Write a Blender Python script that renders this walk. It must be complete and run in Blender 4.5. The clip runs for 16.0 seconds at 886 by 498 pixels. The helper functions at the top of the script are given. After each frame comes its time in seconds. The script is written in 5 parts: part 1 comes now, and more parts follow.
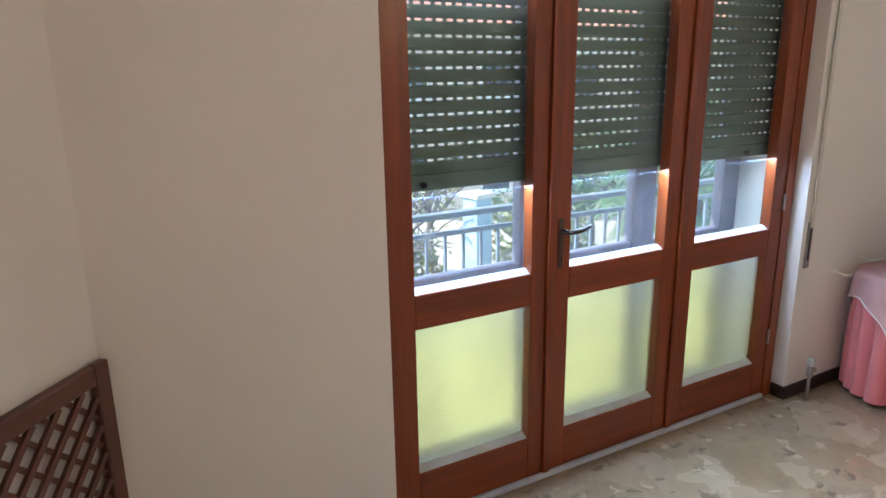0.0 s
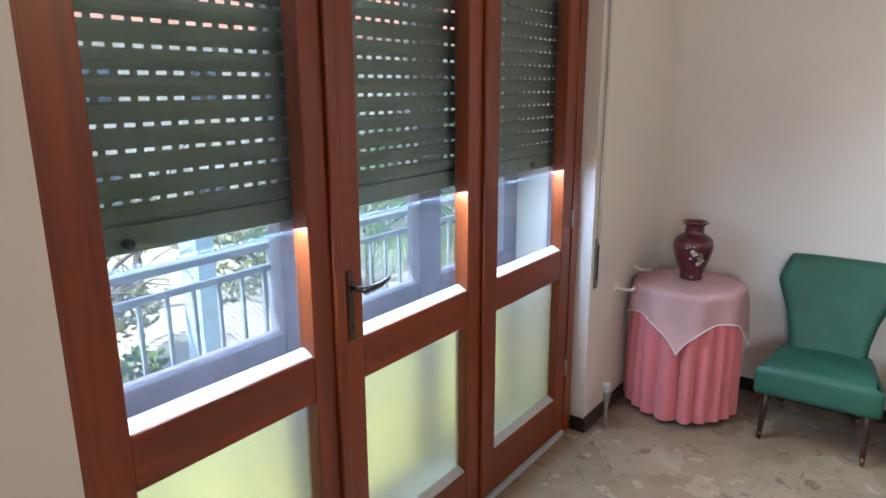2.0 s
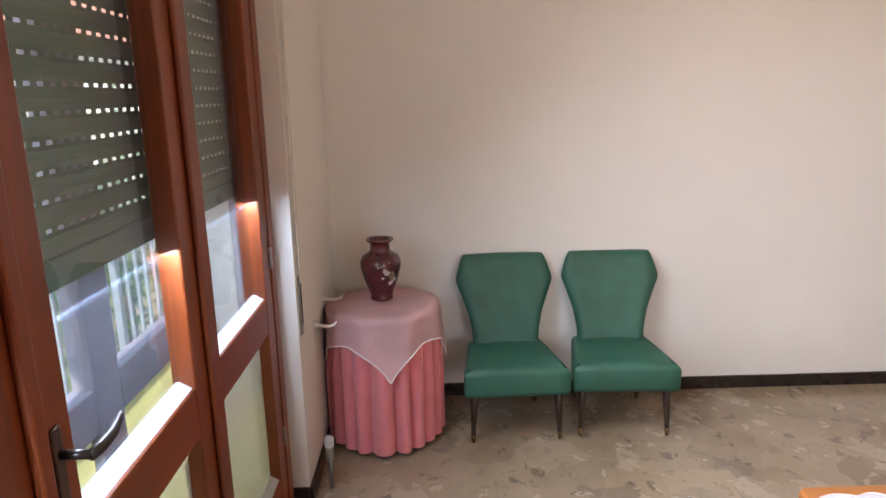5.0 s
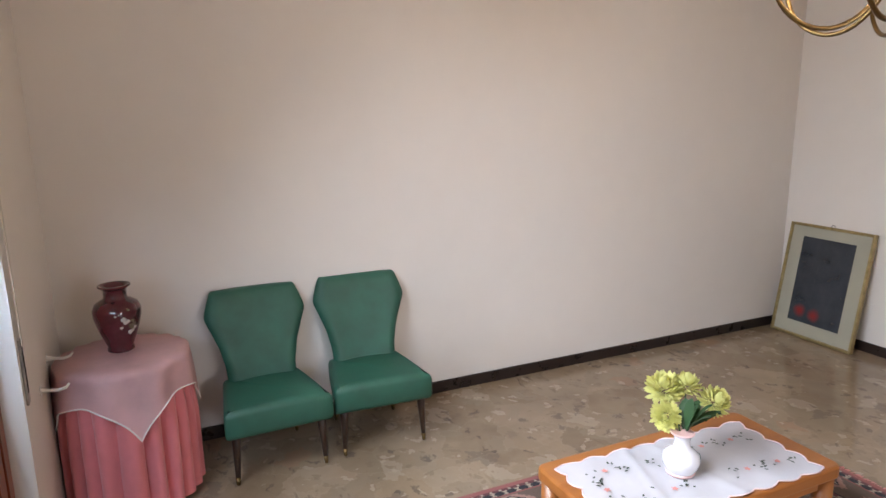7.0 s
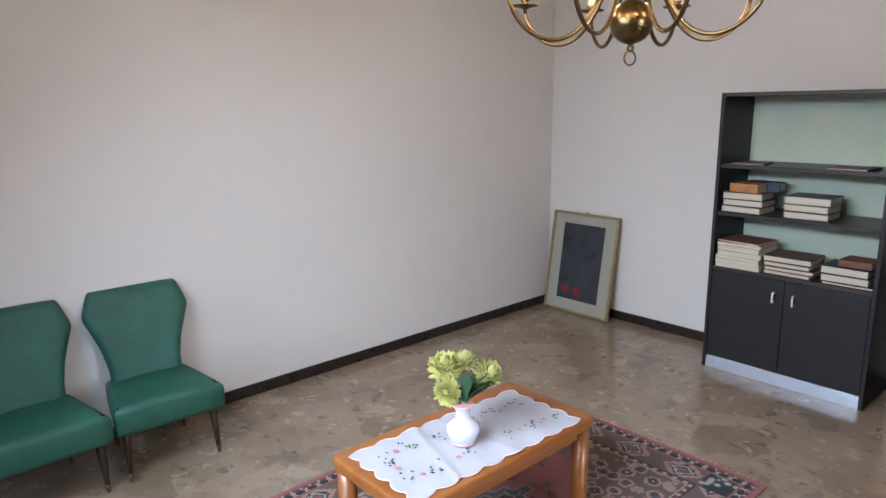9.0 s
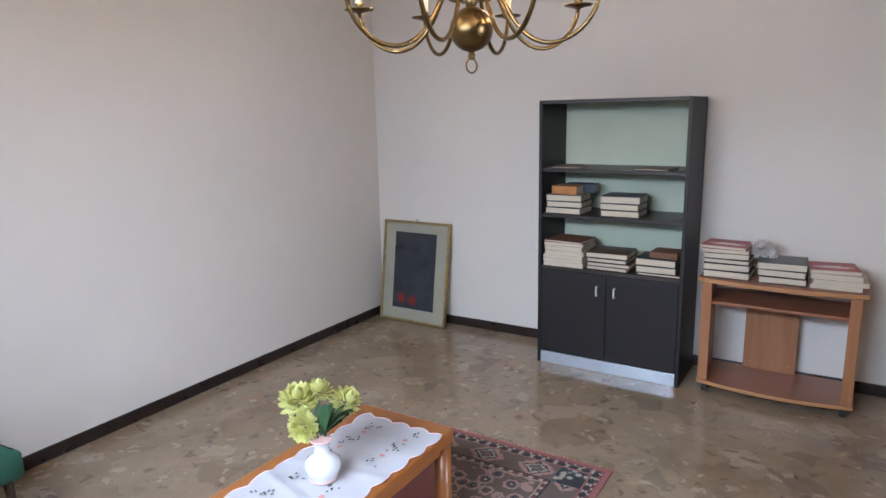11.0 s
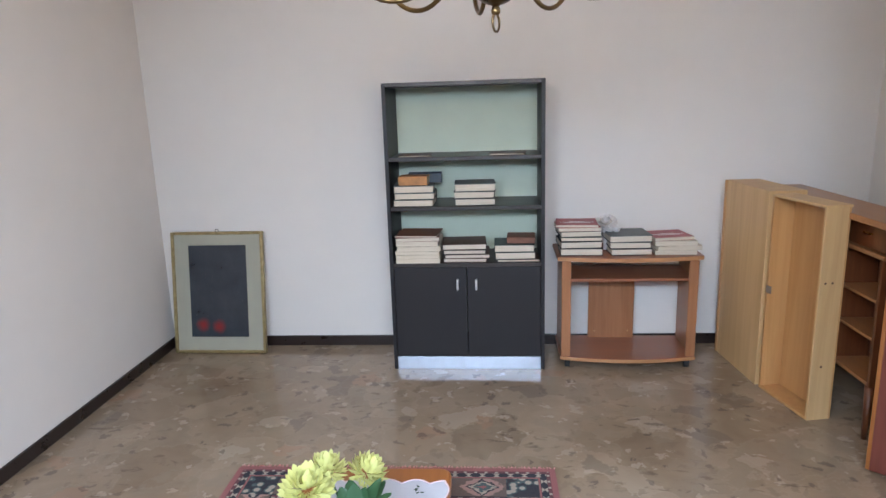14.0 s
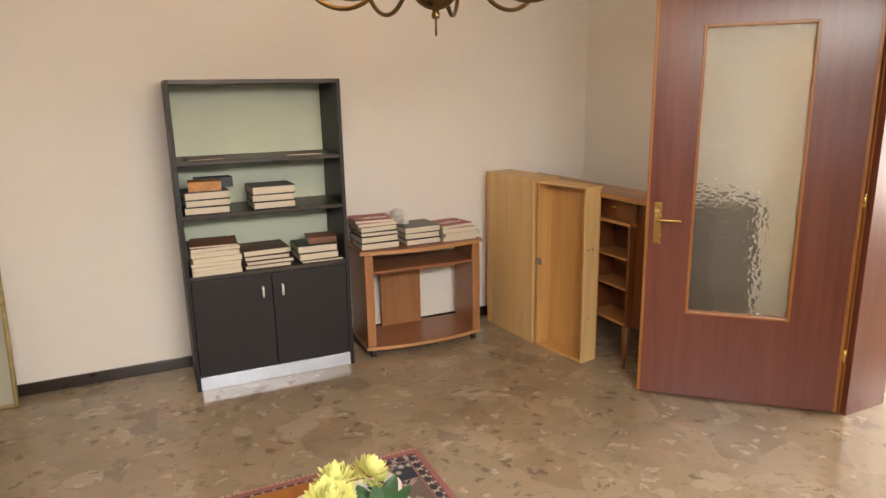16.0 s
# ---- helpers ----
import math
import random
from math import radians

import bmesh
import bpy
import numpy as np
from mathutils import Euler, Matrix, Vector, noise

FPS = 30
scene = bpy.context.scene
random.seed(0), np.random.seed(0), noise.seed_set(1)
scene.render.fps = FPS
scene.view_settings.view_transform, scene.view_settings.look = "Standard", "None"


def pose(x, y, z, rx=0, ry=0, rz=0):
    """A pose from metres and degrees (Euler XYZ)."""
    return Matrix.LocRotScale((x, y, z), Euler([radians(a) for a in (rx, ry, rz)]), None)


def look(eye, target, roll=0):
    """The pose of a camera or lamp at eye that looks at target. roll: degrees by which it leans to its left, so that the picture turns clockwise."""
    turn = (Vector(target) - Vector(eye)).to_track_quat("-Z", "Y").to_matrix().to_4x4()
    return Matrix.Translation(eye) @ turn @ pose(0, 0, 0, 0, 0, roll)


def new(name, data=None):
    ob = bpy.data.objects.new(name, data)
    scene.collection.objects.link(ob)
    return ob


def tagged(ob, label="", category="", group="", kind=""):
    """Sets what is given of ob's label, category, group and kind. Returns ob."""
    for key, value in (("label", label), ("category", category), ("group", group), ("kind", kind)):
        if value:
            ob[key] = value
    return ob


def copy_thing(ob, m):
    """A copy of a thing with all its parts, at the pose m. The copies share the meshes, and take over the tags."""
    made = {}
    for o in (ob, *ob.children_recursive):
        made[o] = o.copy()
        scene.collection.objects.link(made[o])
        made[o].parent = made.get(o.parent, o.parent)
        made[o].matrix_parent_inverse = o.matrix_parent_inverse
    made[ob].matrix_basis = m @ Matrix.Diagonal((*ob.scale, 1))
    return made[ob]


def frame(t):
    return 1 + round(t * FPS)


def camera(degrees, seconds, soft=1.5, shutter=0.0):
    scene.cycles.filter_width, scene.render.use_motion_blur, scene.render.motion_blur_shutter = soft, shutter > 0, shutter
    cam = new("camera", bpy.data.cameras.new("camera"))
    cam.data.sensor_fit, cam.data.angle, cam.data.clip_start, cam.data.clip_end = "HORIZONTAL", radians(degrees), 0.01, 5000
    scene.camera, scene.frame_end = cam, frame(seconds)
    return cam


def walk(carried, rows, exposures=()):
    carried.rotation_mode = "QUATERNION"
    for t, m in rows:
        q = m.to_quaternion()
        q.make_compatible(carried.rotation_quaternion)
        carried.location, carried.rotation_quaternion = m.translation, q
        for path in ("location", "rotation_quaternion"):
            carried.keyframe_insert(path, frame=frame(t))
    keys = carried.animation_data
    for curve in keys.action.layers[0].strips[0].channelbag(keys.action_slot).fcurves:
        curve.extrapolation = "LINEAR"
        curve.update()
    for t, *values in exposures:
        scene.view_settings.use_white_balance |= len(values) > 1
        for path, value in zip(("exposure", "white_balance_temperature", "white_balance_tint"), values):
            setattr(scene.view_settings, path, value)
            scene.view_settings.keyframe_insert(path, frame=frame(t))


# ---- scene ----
cam = camera(68.2, 16.0)
PATH = [
    (0, (-0.042, 0.149, 1.632), (0.887, 1.845, 1.123), -0.9),
    (0.5, (0.069, 0.318, 1.599), (1.184, 1.904, 1.109), 0.0),
    (1, (0.173, 0.46, 1.583), (1.439, 1.934, 1.109), 0.8),
    (1.5, (0.249, 0.653, 1.574), (1.67, 1.982, 1.11), 0.4),
    (2, (0.323, 0.864, 1.579), (1.882, 2.021, 1.098), -0.2),
    (2.5, (0.405, 1.013, 1.554), (2.067, 2.01, 1.062), -0.5),
    (3, (0.53, 1.155, 1.545), (2.286, 1.984, 1.066), -0.4),
    (3.5, (0.622, 1.24, 1.517), (2.455, 1.894, 1.054), -0.7),
    (6, (0.621, 1.602, 1.62), (2.507, 1.109, 1.173), -0.7),
    (6.5, (0.604, 1.609, 1.627), (2.438, 0.937, 1.199), -0.6),
    (7, (0.57, 1.571, 1.641), (2.35, 0.762, 1.222), -0.8),
    (7.5, (0.53, 1.519, 1.634), (2.25, 0.588, 1.217), -0.8),
    (8, (0.484, 1.497, 1.626), (2.133, 0.45, 1.195), -0.6),
    (8.5, (0.463, 1.516, 1.63), (2.021, 0.339, 1.196), -0.5),
    (9, (0.471, 1.553, 1.636), (1.921, 0.243, 1.213), -0.7),
    (9.5, (0.468, 1.573, 1.641), (1.803, 0.139, 1.236), -1.0),
    (10, (0.486, 1.566, 1.639), (1.699, 0.025, 1.247), -1.0),
    (10.2, (0.503, 1.557, 1.642), (1.671, -0.017, 1.247), -1.0),
    (12.3, (0.96, 1.424, 1.6), (1.733, -0.375, 1.195), -1.4),
    (12.5, (1.011, 1.407, 1.577), (1.717, -0.421, 1.175), -1.3),
    (13, (1.236, 1.411, 1.586), (1.731, -0.483, 1.173), -1.4),
    (13.5, (1.51, 1.446, 1.624), (1.813, -0.484, 1.193), -1.7),
    (14, (1.706, 1.404, 1.592), (1.847, -0.542, 1.152), -1.8),
    (14.5, (1.892, 1.314, 1.583), (1.846, -0.635, 1.137), -1.6),
    (15, (2.099, 1.267, 1.572), (1.784, -0.659, 1.136), -1.4),
    (15.5, (2.338, 1.308, 1.609), (1.748, -0.552, 1.17), -1.4),
    (16, (2.455, 1.342, 1.605), (1.64, -0.425, 1.144), -1.1),
]
EXPOSURES = [
    (0.0, 1.85, 5850, 10), (2.5, 1.88, 5800, 11), (3.5, 1.86, 6700, 20), (6.0, 1.66, 6700, 18), (6.5, 1.64, 6700, 18), (7.5, 1.56, 6100, 14),
    (10.0, 1.52, 5700, 13), (14.0, 1.76, 5650, 12), (15.0, 1.82, 5950, 13), (15.5, 1.82, 7150, 16), (16.0, 1.76, 8200, 17),
]
walk(cam, [(t, look(eye, target, roll)) for t, eye, target, roll in PATH], EXPOSURES)

# ---- world and sun ----
SUN_EL, SUN_AZ = 45.0, -60.0
world = bpy.data.worlds.new("sky")
scene.world = world
world.use_nodes = True
wn = world.node_tree
sky = wn.nodes.new("ShaderNodeTexSky")
sky.sky_type = "NISHITA"
sky.sun_disc = False
sky.sun_elevation, sky.sun_rotation = radians(SUN_EL), radians(SUN_AZ)
bg = wn.nodes["Background"]
bg.inputs["Strength"].default_value = 0.15
wn.links.new(sky.outputs[0], bg.inputs["Color"])
sun_data = bpy.data.lights.new("sun", "SUN")
sun_data.energy, sun_data.angle, sun_data.color = 3.6, radians(0.5), (1.0, 0.94, 0.84)
sun = new("sun", sun_data)
sun.matrix_world = look((0, 0, 0), (-math.sin(radians(SUN_AZ)) * math.cos(radians(SUN_EL)), -math.cos(radians(SUN_AZ)) * math.cos(radians(SUN_EL)), -math.sin(radians(SUN_EL))))


def area_lamp(name, m, sx, sy, power, color):
    data = bpy.data.lights.new(name, "AREA")
    data.shape, data.size, data.size_y, data.energy, data.color = "RECTANGLE", sx, sy, power, color
    ob = new(name, data)
    ob.matrix_world = m
    return ob


# lamp added in the hall for its daylight; no window is built there
area_lamp("hall_fill_light", look((-2.85, -0.1, 1.45), (0, -0.1, 1.2)), 1.5, 1.5, 42.0, (0.86, 0.93, 1.0))
# added fill for sky light, room side of shutter, high in French window's opening
sky_fill = area_lamp("window_fill", look((1.85, 2.03, 2.12), (1.75, -0.2, 0.56)), 2.05, 0.38, 19.0, (0.84, 0.93, 1.0))
sky_fill.data.spread = radians(102)
# lamp strips added under the lowered shutter for its daylight, leaf by leaf
for gap_x0, gap_x1 in ((0.90, 1.385), (1.576, 2.083), (2.279, 2.785)):
    area_lamp("shutter_gap_fill", pose((gap_x0 + gap_x1) / 2, 2.096, 1.240, -14, 0, 0), gap_x1 - gap_x0, 0.036, 1.9, (0.60, 0.80, 1.0))
BULB = 64.0


# ---- materials ----
def nodes(name):
    m = bpy.data.materials.new(name)
    m.use_nodes = True
    t = m.node_tree
    return m, t, t.nodes["Principled BSDF"]


def N(t, kind, **props):
    n = t.nodes.new(kind)
    for k, v in props.items():
        if k in n.inputs:
            n.inputs[k].default_value = v
    return n


def ramp(t, fac, stops, constant=False):
    r = t.nodes.new("ShaderNodeValToRGB")
    if constant:
        r.color_ramp.interpolation = "CONSTANT"
    el = r.color_ramp.elements
    while len(el) < len(stops):
        el.new(0.5)
    for e, (p, c) in zip(el, stops):
        e.position, e.color = p, (*c, 1)
    t.links.new(fac, r.inputs[0])
    return r.outputs[0]


def mixc(t, fac, a, b, mode="MIX"):
    n = t.nodes.new("ShaderNodeMix")
    n.data_type, n.blend_type = "RGBA", mode
    for sock, v in ((n.inputs[0], fac), (n.inputs[6], a), (n.inputs[7], b)):
        if isinstance(v, (int, float)):
            sock.default_value = v
        elif isinstance(v, tuple):
            sock.default_value = (*v, 1)
        else:
            t.links.new(v, sock)
    return n.outputs[2]


def calc(t, op, a, b=0.0, c=0.0):
    n = t.nodes.new("ShaderNodeMath")
    n.operation = op
    for sock, v in zip(n.inputs, (a, b, c)):
        if isinstance(v, (int, float)):
            sock.default_value = v
        else:
            t.links.new(v, sock)
    return n.outputs[0]


def coords(t, scale=(1, 1, 1), kind="Object"):
    c = t.nodes.new("ShaderNodeTexCoord") if kind != "Position" else t.nodes.new("ShaderNodeNewGeometry")
    mp = t.nodes.new("ShaderNodeMapping")
    mp.inputs["Scale"].default_value = scale
    t.links.new(c.outputs[kind], mp.inputs[0])
    return mp.outputs[0]


def noise_tex(t, vec, scale, detail=4.0, rough=0.55, distort=0.0):
    n = N(t, "ShaderNodeTexNoise", Scale=scale, Detail=detail, Roughness=rough, Distortion=distort)
    t.links.new(vec, n.inputs["Vector"])
    return n.outputs[0]


def bump(t, b, height, strength, dist):
    n = N(t, "ShaderNodeBump", Strength=strength, Distance=dist)
    t.links.new(height, n.inputs["Height"])
    t.links.new(n.outputs[0], b.inputs["Normal"])


def plain(name, color, rough=0.5, var=0.12, scale=6.0, bumpy=0.15, bscale=120.0, metal=0.0, coat=0.0, sheen=0.0):
    """A painted, moulded or cast surface, uneven at two scales."""
    m, t, b = nodes(name)
    v = coords(t, kind="Position")
    big, fine = noise_tex(t, v, scale), noise_tex(t, v, bscale, 3.0)
    dark = tuple(c * (1 - var) for c in color)
    light = tuple(min(1, c * (1 + var)) for c in color)
    t.links.new(ramp(t, big, [(0.3, dark), (0.7, light)]), b.inputs["Base Color"])
    t.links.new(calc(t, "MULTIPLY_ADD", big, 0.2, rough - 0.1), b.inputs["Roughness"])
    b.inputs["Metallic"].default_value = metal
    b.inputs["Coat Weight"].default_value = coat
    b.inputs["Sheen Weight"].default_value = sheen
    bump(t, b, fine, bumpy, 0.002)
    return m


def wood(name, dark, light, along="Z", rough=0.35, coat=0.3, fine=1.0):
    """Planed wood with its grain along one axis of the part."""
    m, t, b = nodes(name)
    s = {"X": (1.2, 22, 22), "Y": (22, 1.2, 22), "Z": (22, 22, 1.2)}[along]
    v = coords(t, tuple(k * fine for k in s))
    grain = noise_tex(t, v, 1.6, 6.0, 0.65, 0.5)
    broad = noise_tex(t, coords(t, tuple(k * 0.12 for k in s)), 2.0, 3.0)
    f = calc(t, "ADD", calc(t, "MULTIPLY", grain, 0.65), calc(t, "MULTIPLY", broad, 0.35))
    t.links.new(ramp(t, f, [(0.32, dark), (0.66, light)]), b.inputs["Base Color"])
    t.links.new(calc(t, "MULTIPLY_ADD", grain, 0.25, rough - 0.1), b.inputs["Roughness"])
    b.inputs["Coat Weight"].default_value = coat
    b.inputs["Coat Roughness"].default_value = 0.2
    bump(t, b, grain, 0.12, 0.002)
    return m


def wall_paint(name, color):
    m, t, b = nodes(name)
    v = coords(t, kind="Position")
    big, mid, fine = noise_tex(t, v, 0.9, 3.0), noise_tex(t, v, 7.0), noise_tex(t, v, 260.0, 2.0)
    f = calc(t, "ADD", calc(t, "MULTIPLY", big, 0.6), calc(t, "MULTIPLY", mid, 0.4))
    t.links.new(ramp(t, f, [(0.3, tuple(c * 0.95 for c in color)), (0.7, color)]), b.inputs["Base Color"])
    b.inputs["Roughness"].default_value = 0.75
    b.inputs["Specular IOR Level"].default_value = 0.3
    bump(t, b, calc(t, "ADD", calc(t, "MULTIPLY", mid, 0.5), calc(t, "MULTIPLY", fine, 0.5)), 0.12, 0.003)
    return m


def marble_floor():
    """Polished agglomerate of broken marble: large shards, small chips and dark specks in beige."""
    m, t, b = nodes("agglomerate_marble")
    v0 = coords(t, kind="Position")
    warp = N(t, "ShaderNodeTexNoise", Scale=7.0, Detail=6.0, Roughness=0.65)
    t.links.new(v0, warp.inputs["Vector"])
    v = mixc(t, 0.2, v0, warp.outputs[1], "ADD")

    def cells(scale, offset):
        n = N(t, "ShaderNodeTexVoronoi", Scale=scale, Randomness=1.0)
        mp = t.nodes.new("ShaderNodeMapping")
        mp.inputs["Location"].default_value = (offset, offset * 0.7, 0)
        t.links.new(v, mp.inputs[0])
        t.links.new(mp.outputs[0], n.inputs["Vector"])
        sep = t.nodes.new("ShaderNodeSeparateColor")
        t.links.new(n.outputs["Color"], sep.inputs[0])
        return sep.outputs[0], sep.outputs[1]

    a, a2 = cells(3.4, 0.0)
    c, c2 = cells(7.5, 3.1)
    d, d2 = cells(30.0, 7.7)
    base = (0.265, 0.195, 0.130)
    cl = noise_tex(t, v0, 3.2, 6.0, 0.6, 0.6)
    col = ramp(t, cl, [(0.3, (0.205, 0.146, 0.094)), (0.5, base), (0.72, (0.335, 0.26, 0.182))])
    big = ramp(t, a, [(0.0, (0.39, 0.31, 0.225)), (0.18, (0.35, 0.265, 0.185)), (0.34, (0.20, 0.147, 0.098)), (0.39, base), (0.62, (0.30, 0.235, 0.17)), (0.8, (0.33, 0.25, 0.18))], True)
    col = mixc(t, 0.42, col, big)
    mid = ramp(t, c, [(0.0, (0.42, 0.35, 0.27)), (0.13, (0.13, 0.105, 0.085)), (0.19, (0.33, 0.19, 0.12)), (0.23, base), (0.6, (0.28, 0.22, 0.16))], True)
    midf = ramp(t, c2, [(0.0, (0, 0, 0)), (0.66, (0.42, 0.42, 0.42))], True)
    col = mixc(t, midf, col, mid)
    small = ramp(t, d, [(0.0, (0.46, 0.38, 0.30)), (0.3, (0.09, 0.07, 0.06)), (0.5, (0.22, 0.16, 0.11))], True)
    smf = ramp(t, d2, [(0.0, (0, 0, 0)), (0.90, (0.5, 0.5, 0.5))], True)
    col = mixc(t, smf, col, small)
    edge = N(t, "ShaderNodeTexVoronoi", Scale=3.4)
    edge.feature = "DISTANCE_TO_EDGE"
    t.links.new(v, edge.inputs["Vector"])
    vein = ramp(t, edge.outputs[0], [(0.0, (0.2, 0.2, 0.2)), (0.02, (0, 0, 0))])
    col = mixc(t, vein, col, (0.40, 0.33, 0.25))
    # clusters of dark slivers
    sl = noise_tex(t, coords(t, (9, 24, 1), "Position"), 1.0, 5.0, 0.6, 0.8)
    zone = ramp(t, noise_tex(t, v0, 2.3, 3.0), [(0.52, (0, 0, 0)), (0.62, (0.6, 0.6, 0.6))])
    col = mixc(t, mixc(t, 1.0, ramp(t, sl, [(0.58, (0, 0, 0)), (0.64, (1, 1, 1))]), zone, "MULTIPLY"), col, (0.105, 0.075, 0.052))
    grime = noise_tex(t, v0, 1.1, 5.0)
    col = mixc(t, 0.35, col, ramp(t, grime, [(0.35, (0.75, 0.73, 0.70)), (0.7, (1, 1, 1))]), "MULTIPLY")
    t.links.new(col, b.inputs["Base Color"])
    t.links.new(calc(t, "MULTIPLY_ADD", grime, 0.14, 0.05), b.inputs["Roughness"])
    b.inputs["Specular IOR Level"].default_value = 0.55
    bump(t, b, noise_tex(t, v0, 9.0, 3.0), 0.03, 0.003)
    return m


def clear_glass(name, dusty, tint=(0.96, 0.98, 0.97)):
    m, t, b = nodes(name)
    t.nodes.remove(b)
    tr = N(t, "ShaderNodeBsdfTransparent", Color=(*tint, 1))
    gl = N(t, "ShaderNodeBsdfGlossy", Roughness=0.02)
    lw = N(t, "ShaderNodeLayerWeight", Blend=0.5)
    fr = t.nodes.new("ShaderNodeMath")
    fr.operation = "MULTIPLY_ADD"
    t.links.new(calc(t, "POWER", lw.outputs["Facing"], 4.0), fr.inputs[0])
    fr.inputs[1].default_value, fr.inputs[2].default_value = 0.5, 0.03
    mx = t.nodes.new("ShaderNodeMixShader")
    t.links.new(fr.outputs[0], mx.inputs[0])
    t.links.new(tr.outputs[0], mx.inputs[1])
    t.links.new(gl.outputs[0], mx.inputs[2])
    # dust film coloured sky blue, which also paints haze over the view outside
    dust_haze = N(t, "ShaderNodeBsdfTranslucent", Color=(0.58, 0.74, 1.0, 1))
    veil = t.nodes.new("ShaderNodeMixShader")
    grit = noise_tex(t, coords(t, kind="Position"), 14.0, 5.0)
    t.links.new(calc(t, "MULTIPLY_ADD", grit, 0.12 * dusty, 0.04 * dusty), veil.inputs[0])
    t.links.new(mx.outputs[0], veil.inputs[1])
    t.links.new(dust_haze.outputs[0], veil.inputs[2])
    t.links.new(veil.outputs[0], t.nodes["Material Output"].inputs[0])
    return m


def rough_glass(name, rough, tint, relief=0.0, rscale=40.0, haze=0.35):
    """Frosted or figured glass: refracts, with a share that scatters."""
    m, t, b = nodes(name)
    t.nodes.remove(b)
    gl = N(t, "ShaderNodeBsdfGlass", Color=(*tint, 1), Roughness=rough, IOR=1.45)
    tl = N(t, "ShaderNodeBsdfTranslucent", Color=(*tint, 1))
    v = coords(t)
    if relief:
        n = N(t, "ShaderNodeTexVoronoi", Scale=rscale)
        n.feature = "F1"
        warp = N(t, "ShaderNodeTexNoise", Scale=30.0, Detail=2.0)
        t.links.new(v, warp.inputs["Vector"])
        t.links.new(mixc(t, 0.03, v, warp.outputs[1], "ADD"), n.inputs["Vector"])
        bp = N(t, "ShaderNodeBump", Strength=relief, Distance=0.011)
        t.links.new(n.outputs[0], bp.inputs["Height"])
        t.links.new(bp.outputs[0], gl.inputs["Normal"])
    mx = N(t, "ShaderNodeMixShader", Fac=haze)
    t.links.new(gl.outputs[0], mx.inputs[1])
    t.links.new(tl.outputs[0], mx.inputs[2])
    t.links.new(mx.outputs[0], t.nodes["Material Output"].inputs[0])
    return m


def translucent(name, color, share=0.5):
    """Leaves and coloured sheet that let light through."""
    m, t, b = nodes(name)
    v = coords(t, kind="Position")
    col = ramp(t, noise_tex(t, v, 5.0), [(0.3, tuple(c * 0.75 for c in color)), (0.7, color)])
    t.links.new(col, b.inputs["Base Color"])
    b.inputs["Roughness"].default_value = 0.5
    tl = t.nodes.new("ShaderNodeBsdfTranslucent")
    t.links.new(col, tl.inputs[0])
    mx = N(t, "ShaderNodeMixShader", Fac=share)
    t.links.new(b.outputs[0], mx.inputs[1])
    t.links.new(tl.outputs[0], mx.inputs[2])
    t.links.new(mx.outputs[0], t.nodes["Material Output"].inputs[0])
    return m


def glow(name, color, strength):
    m, t, b = nodes(name)
    b.inputs["Base Color"].default_value = (*color, 1)
    b.inputs["Emission Color"].default_value = (*color, 1)
    b.inputs["Emission Strength"].default_value = strength
    return m


